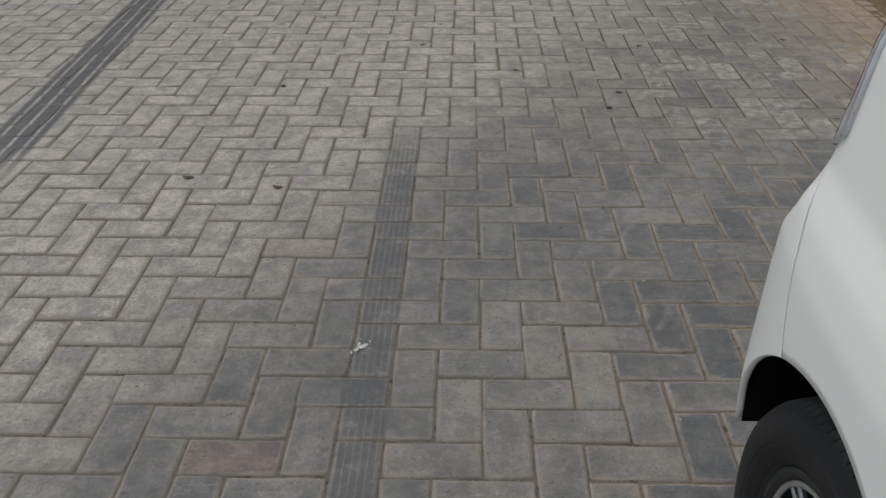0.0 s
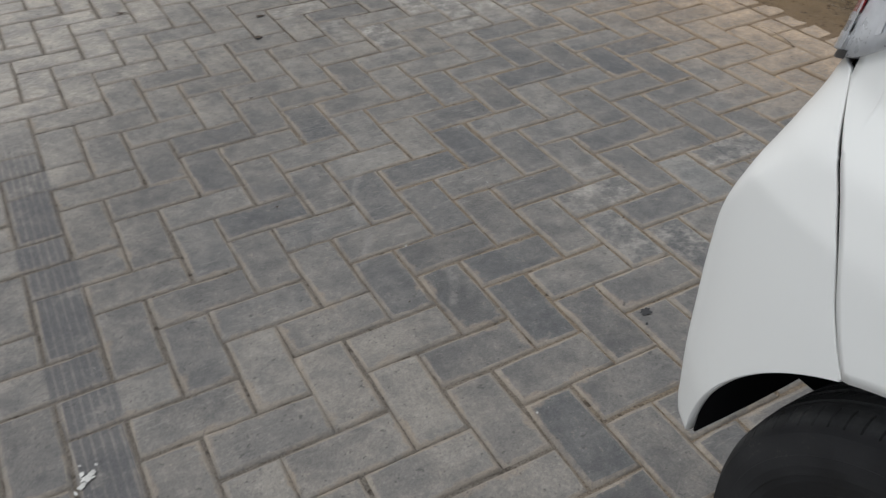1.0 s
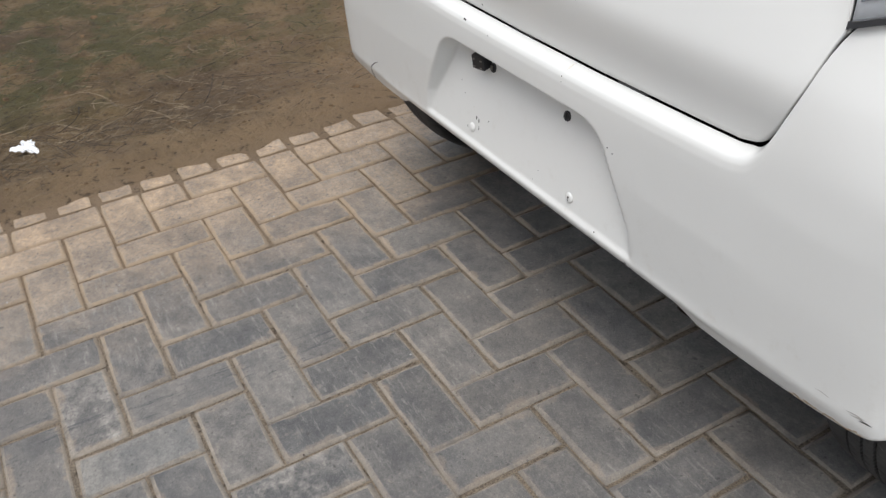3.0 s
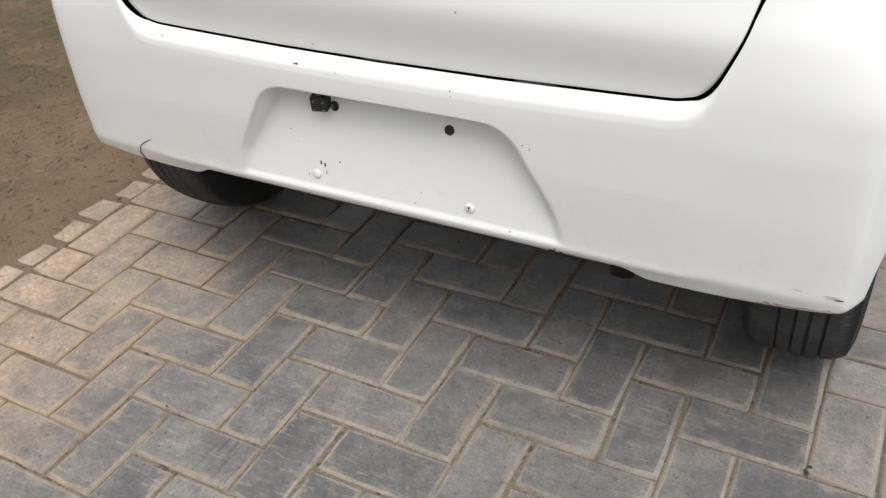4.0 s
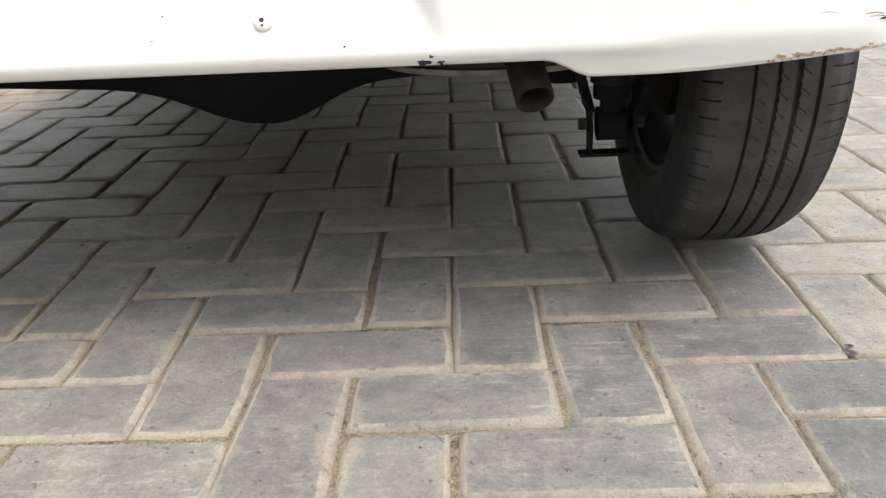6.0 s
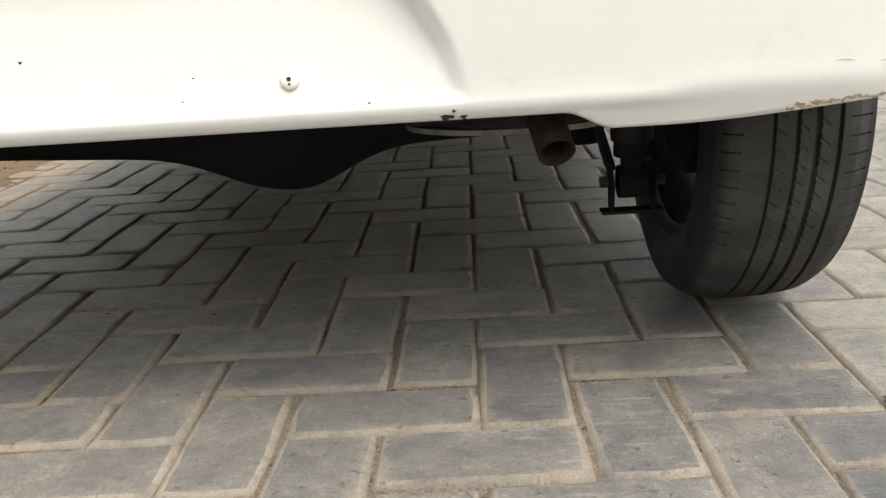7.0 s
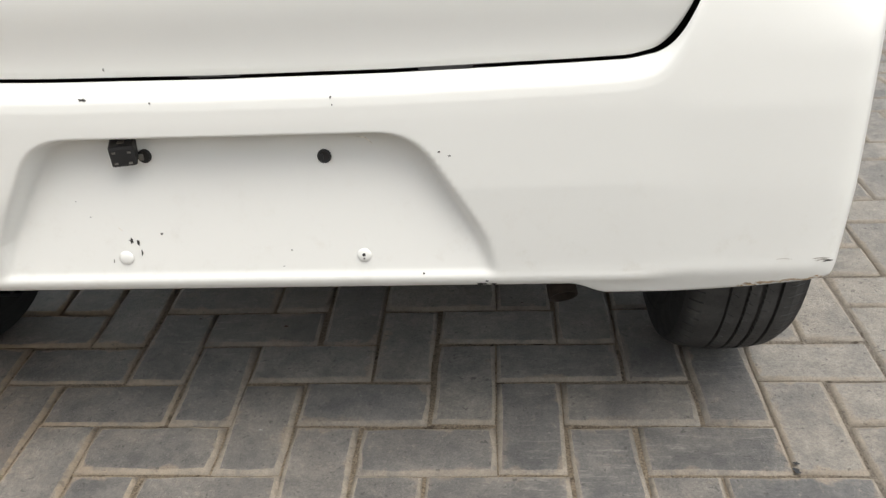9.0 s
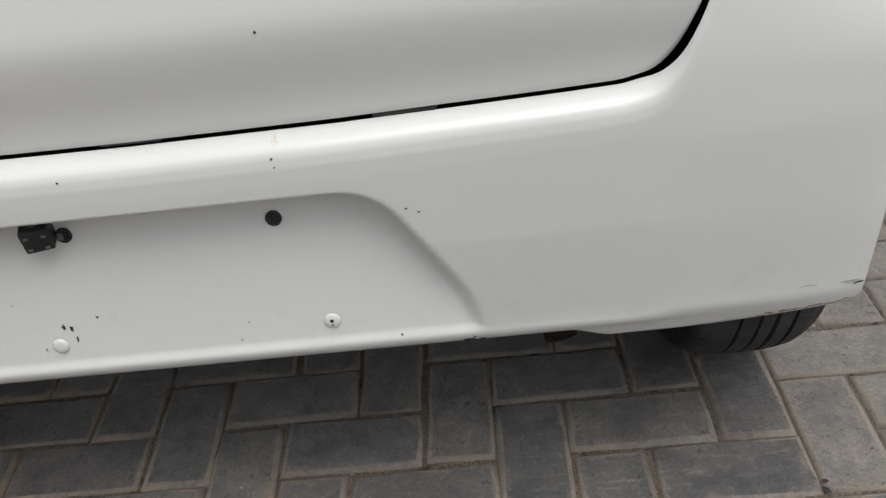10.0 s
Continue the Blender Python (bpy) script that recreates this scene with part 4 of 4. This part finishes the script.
def streak(name, points, width, material, parent, kind="bumper", lift=0.0008, label=""):
    """A thin scratch along points (x, z) of the skin, pointed at both ends."""
    pts = []
    for k in range(len(points) - 1):
        for i in range(5):
            pts.append(tuple(np.array(points[k]) + (np.array(points[k + 1]) - points[k]) * i / 5))
    pts.append(points[-1])
    verts, faces = [], []
    for k, (x, z) in enumerate(pts):
        d = np.array(pts[min(k + 1, len(pts) - 1)]) - np.array(pts[max(k - 1, 0)])
        d = d / (np.linalg.norm(d) + 1e-9)
        w = width / 2 * min(1.0, 0.25 + 3 * min(k, len(pts) - 1 - k) / len(pts))
        verts += [on_skin(x - d[1] * w, z + d[0] * w, lift, kind)[0], on_skin(x + d[1] * w, z - d[0] * w, lift, kind)[0]]
    faces = [(2 * k, 2 * k + 1, 2 * k + 3, 2 * k + 2) for k in range(len(pts) - 1)]
    return part(name, (verts, faces), material, parent, label)


def dress_bumper():
    bumper = [o for o in car.children if o.name == "rear_bumper"][0]
    gate = [o for o in car.children if o.name == "tailgate"][0]
    # black bracket with its studs, the two fixing holes
    p, n = on_skin(-0.124, 0.507)
    bracket = part("plate_bracket", box(0.029, 0.030, 0.027, pose(p.x, p.y - 0.010, p.z - 0.001, 8, 0, 14), 0.003), M_BLACK, bumper, "black plastic plate bracket")
    for dx, dz in ((-0.010, -0.010), (0.009, -0.011), (-0.010, 0.008), (0.010, 0.007)):
        m = pose(p.x, p.y - 0.010, p.z - 0.001, 8, 0, 14)
        part("stud", box(0.004, 0.002, 0.002, m @ pose(dx * 0.85, -0.0152, dz * 0.8)), M_STEEL, bracket)
    part("stud", box(0.008, 0.006, 0.001, pose(p.x, p.y - 0.010, p.z - 0.001, 8, 0, 14) @ pose(0.0, -0.004, 0.014)), M_STEEL, bracket)
    for x, z, fill in ((-0.104, 0.495, M_STEEL), (0.113, 0.490, M_BLACK)):
        p, n = on_skin(x, z)
        turn = n.to_track_quat("Y", "Z").to_matrix().to_4x4()
        ring = revolve([(-0.003, 0.0062), (0.0012, 0.0062), (0.0016, 0.0072), (0.0010, 0.0085), (-0.0010, 0.0085)], axis="y", segs=24)
        bmesh.ops.transform(ring, matrix=Matrix.Translation(p) @ turn, verts=ring.verts)
        hole = part("fixing_hole", ring, M_BLACK, bumper, "dark fixing hole with a clip", smooth=True)
        disc = revolve([(0.0006, 0.0), (0.0006, 0.0066)], axis="y", segs=20)
        bmesh.ops.transform(disc, matrix=Matrix.Translation(p) @ turn, verts=disc.verts)
        part("clip", disc, M_CHIP, hole)
        tab = box(0.006, 0.003, 0.008, Matrix.Translation(p) @ turn @ pose(0.004, 0.001, -0.001), 0.001)
        part("tab", tab, fill, hole)
    # white pads of the two lower fixings
    for x, z, dot in ((0.152, 0.3655, True), (-0.149, 0.3665, False)):
        p, n = on_skin(x, z)
        turn = n.to_track_quat("Y", "Z").to_matrix().to_4x4()
        pad = revolve([(0.0, 0.0090), (0.0010, 0.0086), (0.0022, 0.0065), (0.0028, 0.0032), (0.0030, 0.0)], axis="y", segs=28)
        bmesh.ops.transform(pad, matrix=Matrix.Translation(p) @ turn, verts=pad.verts)
        ob = part("screw_pad", pad, M_PAINT, bumper, "white domed screw pad", smooth=True)
        if dot:
            for dz, r in ((0.0012, 0.0022), (-0.0035, 0.0012)):
                d = revolve([(0.0033, 0.0), (0.0032, r)], axis="y", segs=12)
                bmesh.ops.transform(d, matrix=Matrix.Translation(p) @ turn @ pose(0, 0, dz), verts=d.verts)
                part("screw_slot", d, M_CHIP, ob)
    # chips and specks of bare primer
    chips = ((0.296, 0.3235, 0.007, 0.0035), (0.312, 0.3225, 0.004, 0.003), (0.303, 0.329, 0.002, 0.002), (-0.139, 0.389, 0.003, 0.004), (-0.130, 0.386, 0.0022, 0.006),
             (-0.128, 0.372, 0.0012, 0.004), (-0.099, 0.397, 0.0018, 0.0018), (0.062, 0.373, 0.0016, 0.001), (0.225, 0.341, 0.0016, 0.0016), (-0.147, 0.577, 0.006, 0.0022),
             (-0.070, 0.572, 0.0016, 0.0012), (0.135, 0.573, 0.0014, 0.0018), (0.136, 0.565, 0.001, 0.0012), (0.251, 0.506, 0.0022, 0.0012), (0.263, 0.501, 0.002, 0.001),
             (-0.435, 0.588, 0.0025, 0.0015), (-0.166, 0.362, 0.0008, 0.004), (0.050, 0.352, 0.0015, 0.0008), (-0.20, 0.44, 0.001, 0.001), (-0.185, 0.42, 0.0018, 0.0006))
    for k, (x, z, rx, rz) in enumerate(chips):
        patch("paint_chip", x, z, rx * 0.8, rz * 0.8, M_CHIP, bumper, k, ragged=0.55)
    patch("scraped_paint", 0.1385, 0.586, 0.003, 0.003, M_DRIP, bumper, 77, lift=0.0004)
    patch("paint_chip", 0.147, 0.690, 0.0012, 0.0016, M_CHIP, gate, 88, kind="hatch")
    patch("paint_chip", -0.125, 0.604, 0.001, 0.0022, M_CHIP, gate, 89, kind="hatch")
    # scratches near the plate, on the corner
    streak("scratch", [(0.150, 0.513), (0.163, 0.511), (0.172, 0.503)], 0.0016, M_DRIP, bumper)
    streak("scratch", [(-0.153, 0.407), (-0.147, 0.401)], 0.0016, M_DRIP, bumper)
    for k, (x0, z0, x1, z1, w) in enumerate(((0.646, 0.3525, 0.664, 0.3517, 0.0006), (0.686, 0.3500, 0.706, 0.3485, 0.0009), (0.700, 0.3445, 0.7105, 0.3435, 0.0020), (0.690, 0.3470, 0.708, 0.3460, 0.0007))):
        streak("scratch", [(x0, z0), ((x0 + x1) / 2, (z0 + z1) / 2 + 0.0015), (x1, z1)], w, M_CHIP if k == 2 else M_SCORE, bumper)
    # the rust along the lower corner
    rnd = random.Random(4)
    for k in range(20):
        x = 0.612 + 0.092 * k / 19
        z = bumper_low(s_of_x(x)) + 0.001 + rnd.uniform(0, 0.004)
        patch("rust_patch", x, z, rnd.uniform(0.002, 0.005), rnd.uniform(0.0008, 0.0026), M_RUSTPAINT, bumper, 200 + k, lift=0.0005, ragged=0.5)
    # the crack at the other corner, with its torn flap
    streak("crack", [(-0.587, 0.313), (-0.583, 0.328), (-0.574, 0.344), (-0.556, 0.356), (-0.535, 0.366)], 0.0020, M_CHIP, bumper, label="dark crack in the paint")
    patch("torn_edge", -0.588, 0.3175, 0.0032, 0.011, M_CHIP, bumper, 311)
    # rubber stops that show as black bars in the gap
    for x in (0.0, 0.262):
        p = skin(s_of_x(x), 0.5925, "hatch")
        part("rubber_stop", box(0.060, 0.022, 0.0065, pose(p.x, p.y + 0.011, 0.5955 - 0.001), 0.002), M_BLACK, gate, "black rubber stop")


dress_bumper()


# ---- on the earth ----
def build_paper():
    """A crumpled scrap of white paper."""
    rnd = random.Random(8)
    rows, n = [], 14
    for j in range(n):
        row = []
        for i in range(n):
            u, v = 2 * i / (n - 1) - 1, 2 * j / (n - 1) - 1
            a, r = math.atan2(v, u), max(abs(u), abs(v))
            q = 0.029 * r * (1 + 0.34 * math.sin(3 * a + 1.0) + 0.20 * math.sin(5 * a) + 0.06 * rnd.uniform(-1, 1))
            z = 0.012 * noise.noise(Vector((u * 2.5, v * 2.5, 1.0))) + 0.010 * noise.noise(Vector((u * 6, v * 6, 2.0))) + 0.012
            row.append((q * 1.25 * math.cos(a), q * math.sin(a), z))
        rows.append(row)
    ob = part("paper_scrap", grid(rows), M_PAPER)
    ob.matrix_world = pose(-1.550, -0.742, ground_at(-1.550, -0.742) + 0.002, 0, 0, 18)
    sol = ob.modifiers.new("thickness", "SOLIDIFY")
    sol.thickness = 0.0012
    tagged(ob, "crumpled scrap of white paper lying on bare earth", "paper")


def blades(name, count, region, seed, length, width, material, label, category, flat=0.5):
    """Many thin bent blades or stalks, joined into one mesh, lying on the earth."""
    rnd = random.Random(seed)
    verts, faces = [], []
    for _ in range(count):
        x, y = region(rnd)
        z = ground_at(x, y)
        a = rnd.uniform(0, 2 * math.pi)
        L = length * rnd.uniform(0.4, 1.5)
        w = width * rnd.uniform(0.6, 1.4)
        rise = rnd.uniform(0.0, flat) * L
        bend = rnd.uniform(-1.3, 1.3)
        base = len(verts)
        px, py = x, y
        for k in range(5):
            t = k / 4
            ang = a + bend * t
            hz = z + 0.003 + rise * math.sin(math.pi * min(t * 0.75, 1)) * 0.5
            hw = w * (1 - 0.6 * t) / 2
            nx, ny = -math.sin(ang), math.cos(ang)
            verts += [(px - nx * hw, py - ny * hw, hz), (px + nx * hw, py + ny * hw, hz), (px, py, hz + hw * 1.2)]
            px, py = px + math.cos(ang) * L / 4, py + math.sin(ang) * L / 4
        for k in range(4):
            o = base + 3 * k
            faces += [(o, o + 2, o + 5, o + 3), (o + 2, o + 1, o + 4, o + 5)]
    ob = part(name, (verts, faces), material)
    tagged(ob, label, category, kind="stuff")


def ground_at(x, y):
    me = bpy.data.objects["ground"]
    hit, place, normal, index = me.ray_cast(Vector((x, y, 2.0)), Vector((0, 0, -1)))
    return place.z if hit else 0.0


def straw_region(rnd):
    if rnd.random() < 0.55:      # the raked heaps along the earth
        c = rnd.choice(((-1.62, -1.15), (-1.50, -0.95), (-1.58, -1.30), (-1.60, -0.62), (-1.66, -0.35), (-1.72, -1.55), (-1.55, -1.05), (-1.75, 0.15)))
        return c[0] + rnd.gauss(0, 0.17), c[1] + rnd.gauss(0, 0.26)
    return rnd.uniform(-3.1, -1.25), rnd.uniform(-3.4, 1.4)


build_paper()
blades("dry_straw", 1500, straw_region, 1, 0.048, 0.0016, M_STRAW, "dry straw and twigs strewn over bare earth", "straw")
blades("dark_twigs", 900, straw_region, 6, 0.052, 0.0017, M_TWIG, "dark dry stalks strewn over bare earth", "twigs", 0.4)
blades("thin_twigs", 110, straw_region, 2, 0.15, 0.0024, M_STRAW, "thin dry twigs lying on bare earth", "twigs", 0.2)
blades("long_stalks", 150, straw_region, 9, 0.17, 0.0026, M_TWIG, "long dark dry stalks lying on bare earth", "twigs", 0.2)
blades("low_weeds", 1500, lambda r: (r.uniform(-3.6, -1.95), r.uniform(-3.0, 1.6)), 3, 0.035, 0.004, M_GRASS, "sparse low green weeds on bare earth", "weeds", 1.2)


def flake(x, y, r, rnd):
    """Vertices and faces of one curled dead leaf or crumb."""
    a0 = rnd.uniform(0, 6.3)
    verts = [(x, y, 0.0035 + r * 0.2)]
    for i in range(9):
        a = a0 + 2 * math.pi * i / 9
        q = r * rnd.uniform(0.6, 1.2) * (1.0 if i % 3 else 1.45)
        verts.append((x + q * math.cos(a), y + q * 0.6 * math.sin(a), 0.0020 + rnd.uniform(0, r * 0.3)))
    return verts, [(0, 1 + i, 1 + (i + 1) % 9) for i in range(9)]


def build_litter():
    """Dead leaves, crumbs of soil and dark bits on the paving."""
    rnd = random.Random(12)
    for x, y in ((1.22, -3.20), (1.30, -2.87), (1.87, -2.31), (1.84, -3.32), (0.87, -2.52), (0.52, -2.08), (1.71, -1.37), (2.03, -1.44), (-0.44, -2.96), (0.27, -2.86), (0.455, -2.25)):
        ob = part("dead_leaf", flake(x, y, rnd.uniform(0.010, 0.018), rnd), M_LEAF)
        sol = ob.modifiers.new("thickness", "SOLIDIFY")
        sol.thickness = 0.0008
        tagged(ob, "small dark dead leaf curled up on grey pavers", "leaf", group="dead leaves on the paving")
    verts, faces = [], []
    for _ in range(60):
        vs, fs = flake(rnd.uniform(-0.9, 3.2), rnd.uniform(-3.6, 1.2), rnd.uniform(0.0015, 0.005), rnd)
        faces += [tuple(len(verts) + q for q in f) for f in fs]
        verts += vs
    ob = part("crumbs", (verts, faces), M_LEAF)
    tagged(ob, "dark crumbs of soil and leaf lying on the pavers", "litter", kind="stuff")


def build_clods():
    """Crumbling clods of soil on the earth beside the paving."""
    rnd = random.Random(31)
    verts, faces = [], []
    for k in range(900):
        x = -1.16 - abs(rnd.gauss(0, 0.55)) if k % 3 else rnd.uniform(-3.2, -1.2)
        y = rnd.uniform(-3.2, 2.2)
        r = rnd.uniform(0.003, 0.009) if k % 9 else rnd.uniform(0.008, 0.018)
        z = ground_at(x, y)
        base = len(verts)
        for i in range(2):
            for q in range(5):
                a = 2 * math.pi * (q + 0.5 * i) / 5 + k
                w = r * rnd.uniform(0.7, 1.25) * (1.0, 0.62)[i]
                verts.append((x + w * math.cos(a), y + w * math.sin(a), z + (-0.25, 0.45)[i] * r))
        verts.append((x, y, z + 0.65 * r))
        faces += [(base + q, base + (q + 1) % 5, base + 5 + q) for q in range(5)] + [(base + (q + 1) % 5, base + 5 + (q + 1) % 5, base + 5 + q) for q in range(5)]
        faces += [(base + 5 + q, base + 5 + (q + 1) % 5, base + 10) for q in range(5)]
    ob = part("soil_clods", (verts, faces), M_CLOD)
    tagged(ob, "small brown clods of soil on bare earth", "soil", kind="stuff")


build_clods()
build_litter()

# ---- paving: herringbone of concrete pavers ----
JOINT, CHAMFER = 0.0034, 0.0074
RED_CELLS = {(14, -18), (14, -10), (14, -2)}
PALE_CELLS = {(-2, -8)}


def paver_shape(length, width, seed):
    """Vertices and faces of one worn paver about its own middle, its top at zero, with a chamfer all round."""
    rnd = random.Random(seed)
    hx, hy = length / 2 - JOINT / 2, width / 2 - JOINT / 2
    j = lambda a: rnd.uniform(-a, a)
    ring = [(-1, -1), (-0.35, -1), (0.35, -1), (1, -1), (1, 0), (1, 1), (0.35, 1), (-0.35, 1), (-1, 1), (-1, 0)]
    n = len(ring)
    verts = [(sx * hx, sy * hy, -0.025) for sx, sy in ring]      # foot, shoulder, top
    verts += [(sx * hx + j(0.0010), sy * hy + j(0.0010), -0.0052 + j(0.0004)) for sx, sy in ring]
    for sx, sy in ring:
        c = CHAMFER + j(0.0026) + (0.0012 if abs(sx) == 1 and abs(sy) == 1 else 0.0)
        cut = lambda v, h: v * (h - c) if abs(v) == 1 else v * h
        verts.append((cut(sx, hx) + j(0.0005), cut(sy, hy) + j(0.0005), j(0.0002)))
    faces = [tuple(range(2 * n, 3 * n))]
    for low in (n, 0):
        faces += [(low + k, low + (k + 1) % n, low + n + (k + 1) % n, low + n + k) for k in range(n)]
    return verts, faces


def rim_map(me, places):
    """Keeps for each corner of a face how far out it lies on its paver, 1 at the rim."""
    layer = me.uv_layers.new(name="rim")
    index = np.zeros(len(me.loops), dtype=np.int32)
    me.loops.foreach_get("vertex_index", index)
    layer.uv.foreach_set("vector", np.array(places, dtype=np.float32)[index].ravel())


def paver_cells(i0, i1, j0, j1):
    """Lower-left cell, width and height in cells, of each paver of the herringbone; cut ones at the edge are halves."""
    for j in range(j0, j1):
        for i in range(i0 - 1, i1):
            if (i + j) % 4 == 0:
                if i >= i0:
                    yield i, j, 2, 1
                elif i + 1 >= i0:
                    yield i + 1, j, 1, 1
            if (i + j) % 4 == 3 and i >= i0:
                yield i, j - 1, 1, 2


def build_paving():
    paving = new("paving")
    tagged(paving, "herringbone paving of worn grey concrete pavers with sandy joints", "paving", kind="structure")
    shapes = {}
    for w, h in ((2, 1), (1, 1)):
        for m_name, mat in (("grey", M_PAVER), ("red", M_RED), ("pale", M_PALE)):
            for v in range(5):
                vs, fs = paver_shape(w * PITCH, h * PITCH, 10 * w + v)
                me = mesh_from("brick", vs, fs, mat)
                rim_map(me, [(2 * p[0] / (w * PITCH), 2 * p[1] / PITCH) for p in vs])
                me.materials.append(M_EDGE)
                for f in me.polygons[1:]:
                    f.material_index = 1
                    f.use_smooth = True
                shapes[w, m_name, v] = me
    raw = {(w, v): paver_shape(w * PITCH, PITCH, 10 * w + v) for w in (2, 1) for v in range(5)}
    rest_v, rest_f, rest_rim = [], [], []
    rnd = random.Random(5)
    cells = list(paver_cells(-10, 48, -52, 46)) + [(-12, j, 2, 1) for j in range(-52, 46)]
    for i, j, w, h in cells:
        cx, cy = (i + w / 2) * PITCH, (j + h / 2) * PITCH
        long = max(w, h)
        v = rnd.randrange(5)
        drop = -0.001 if i < -10 else 0.0
        m = pose(cx + rnd.gauss(0, 0.0012), cy + rnd.gauss(0, 0.0012), drop + rnd.gauss(0, 0.0008), rnd.gauss(0, 0.26), rnd.gauss(0, 0.26), (90 if h == 2 else 0) + rnd.gauss(0, 0.5) + 180 * rnd.randrange(2))
        if i < -10:      # the header row stands with wider joints
            m = m @ Matrix.Diagonal((1, 0.87, 1, 1))
        tone = "red" if (i, j) in RED_CELLS else "pale" if (i, j) in PALE_CELLS else "grey"
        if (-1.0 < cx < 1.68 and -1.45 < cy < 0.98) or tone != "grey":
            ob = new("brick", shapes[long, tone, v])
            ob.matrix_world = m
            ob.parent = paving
        else:
            base = len(rest_v)
            vs, fs = raw[long, v]
            rest_v += [m @ Vector(p) for p in vs]
            rest_rim += [(2 * p[0] / (long * PITCH), 2 * p[1] / PITCH) for p in vs]
            rest_f += [tuple(base + k for k in f) for f in fs]
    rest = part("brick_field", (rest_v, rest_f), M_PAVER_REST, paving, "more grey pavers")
    rest["kind"] = "stuff"
    rim_map(rest.data, rest_rim)
    rest.data.materials.append(M_EDGE_REST)
    for k, f in enumerate(rest.data.polygons):
        f.material_index = 0 if k % 21 == 0 else 1
        f.use_smooth = k % 21 > 0


build_paving()


# ---- spots and scuffs on the paving ----
def stain(name, x, y, rx, ry, material, seed, turn=0.0, ragged=0.35, label=""):
    """A flat ragged spot on the pavers."""
    rnd = random.Random(seed)
    n, c, s = 18, math.cos(radians(turn)), math.sin(radians(turn))
    verts = [(x, y, 0.0024)]
    for k in range(n):
        a, q = 2 * math.pi * k / n, 1 + rnd.uniform(-ragged, ragged)
        px, py = rx * q * math.cos(a), ry * q * math.sin(a)
        verts.append((x + px * c - py * s, y + px * s + py * c, 0.0020))
    part(name, (verts, [(0, 1 + k, 1 + (k + 1) % n) for k in range(n)]), material, bpy.data.objects["paving"], label)


def build_stains():
    stain("tar_spot", 0.278, -0.40, 0.012, 0.010, M_TAR, 1, label="black tar spot")
    for k, (x, y, r) in enumerate(((0.455, -2.25, 0.012), (0.52, -2.08, 0.016), (0.30, -0.37, 0.004), (0.63, 0.005, 0.006), (0.633, 0.02, 0.004))):
        stain("tar_spot", x, y, r, r * 0.7, M_TAR, 20 + k, 40 * k)
    for k, (x, y, r) in enumerate(((1.343, -0.527, 0.011), (1.355, -0.515, 0.008), (1.335, -0.535, 0.009), (1.350, -0.540, 0.006), (1.365, -0.505, 0.005), (1.325, -0.55, 0.004), (1.35, -0.56, 0.003))):
        stain("lime_splash", x, y, r, r * 0.6, M_LIME, 40 + k, 25 * k, 0.35, "white lime splash")
    rnd = random.Random(9)
    for k in range(26):      # white crumbs of mortar
        stain("lime_speck", rnd.uniform(-0.8, 1.6), rnd.uniform(-1.6, 0.1), rnd.uniform(0.0012, 0.0035), rnd.uniform(0.001, 0.003), M_LIME, 100 + k)


build_stains()
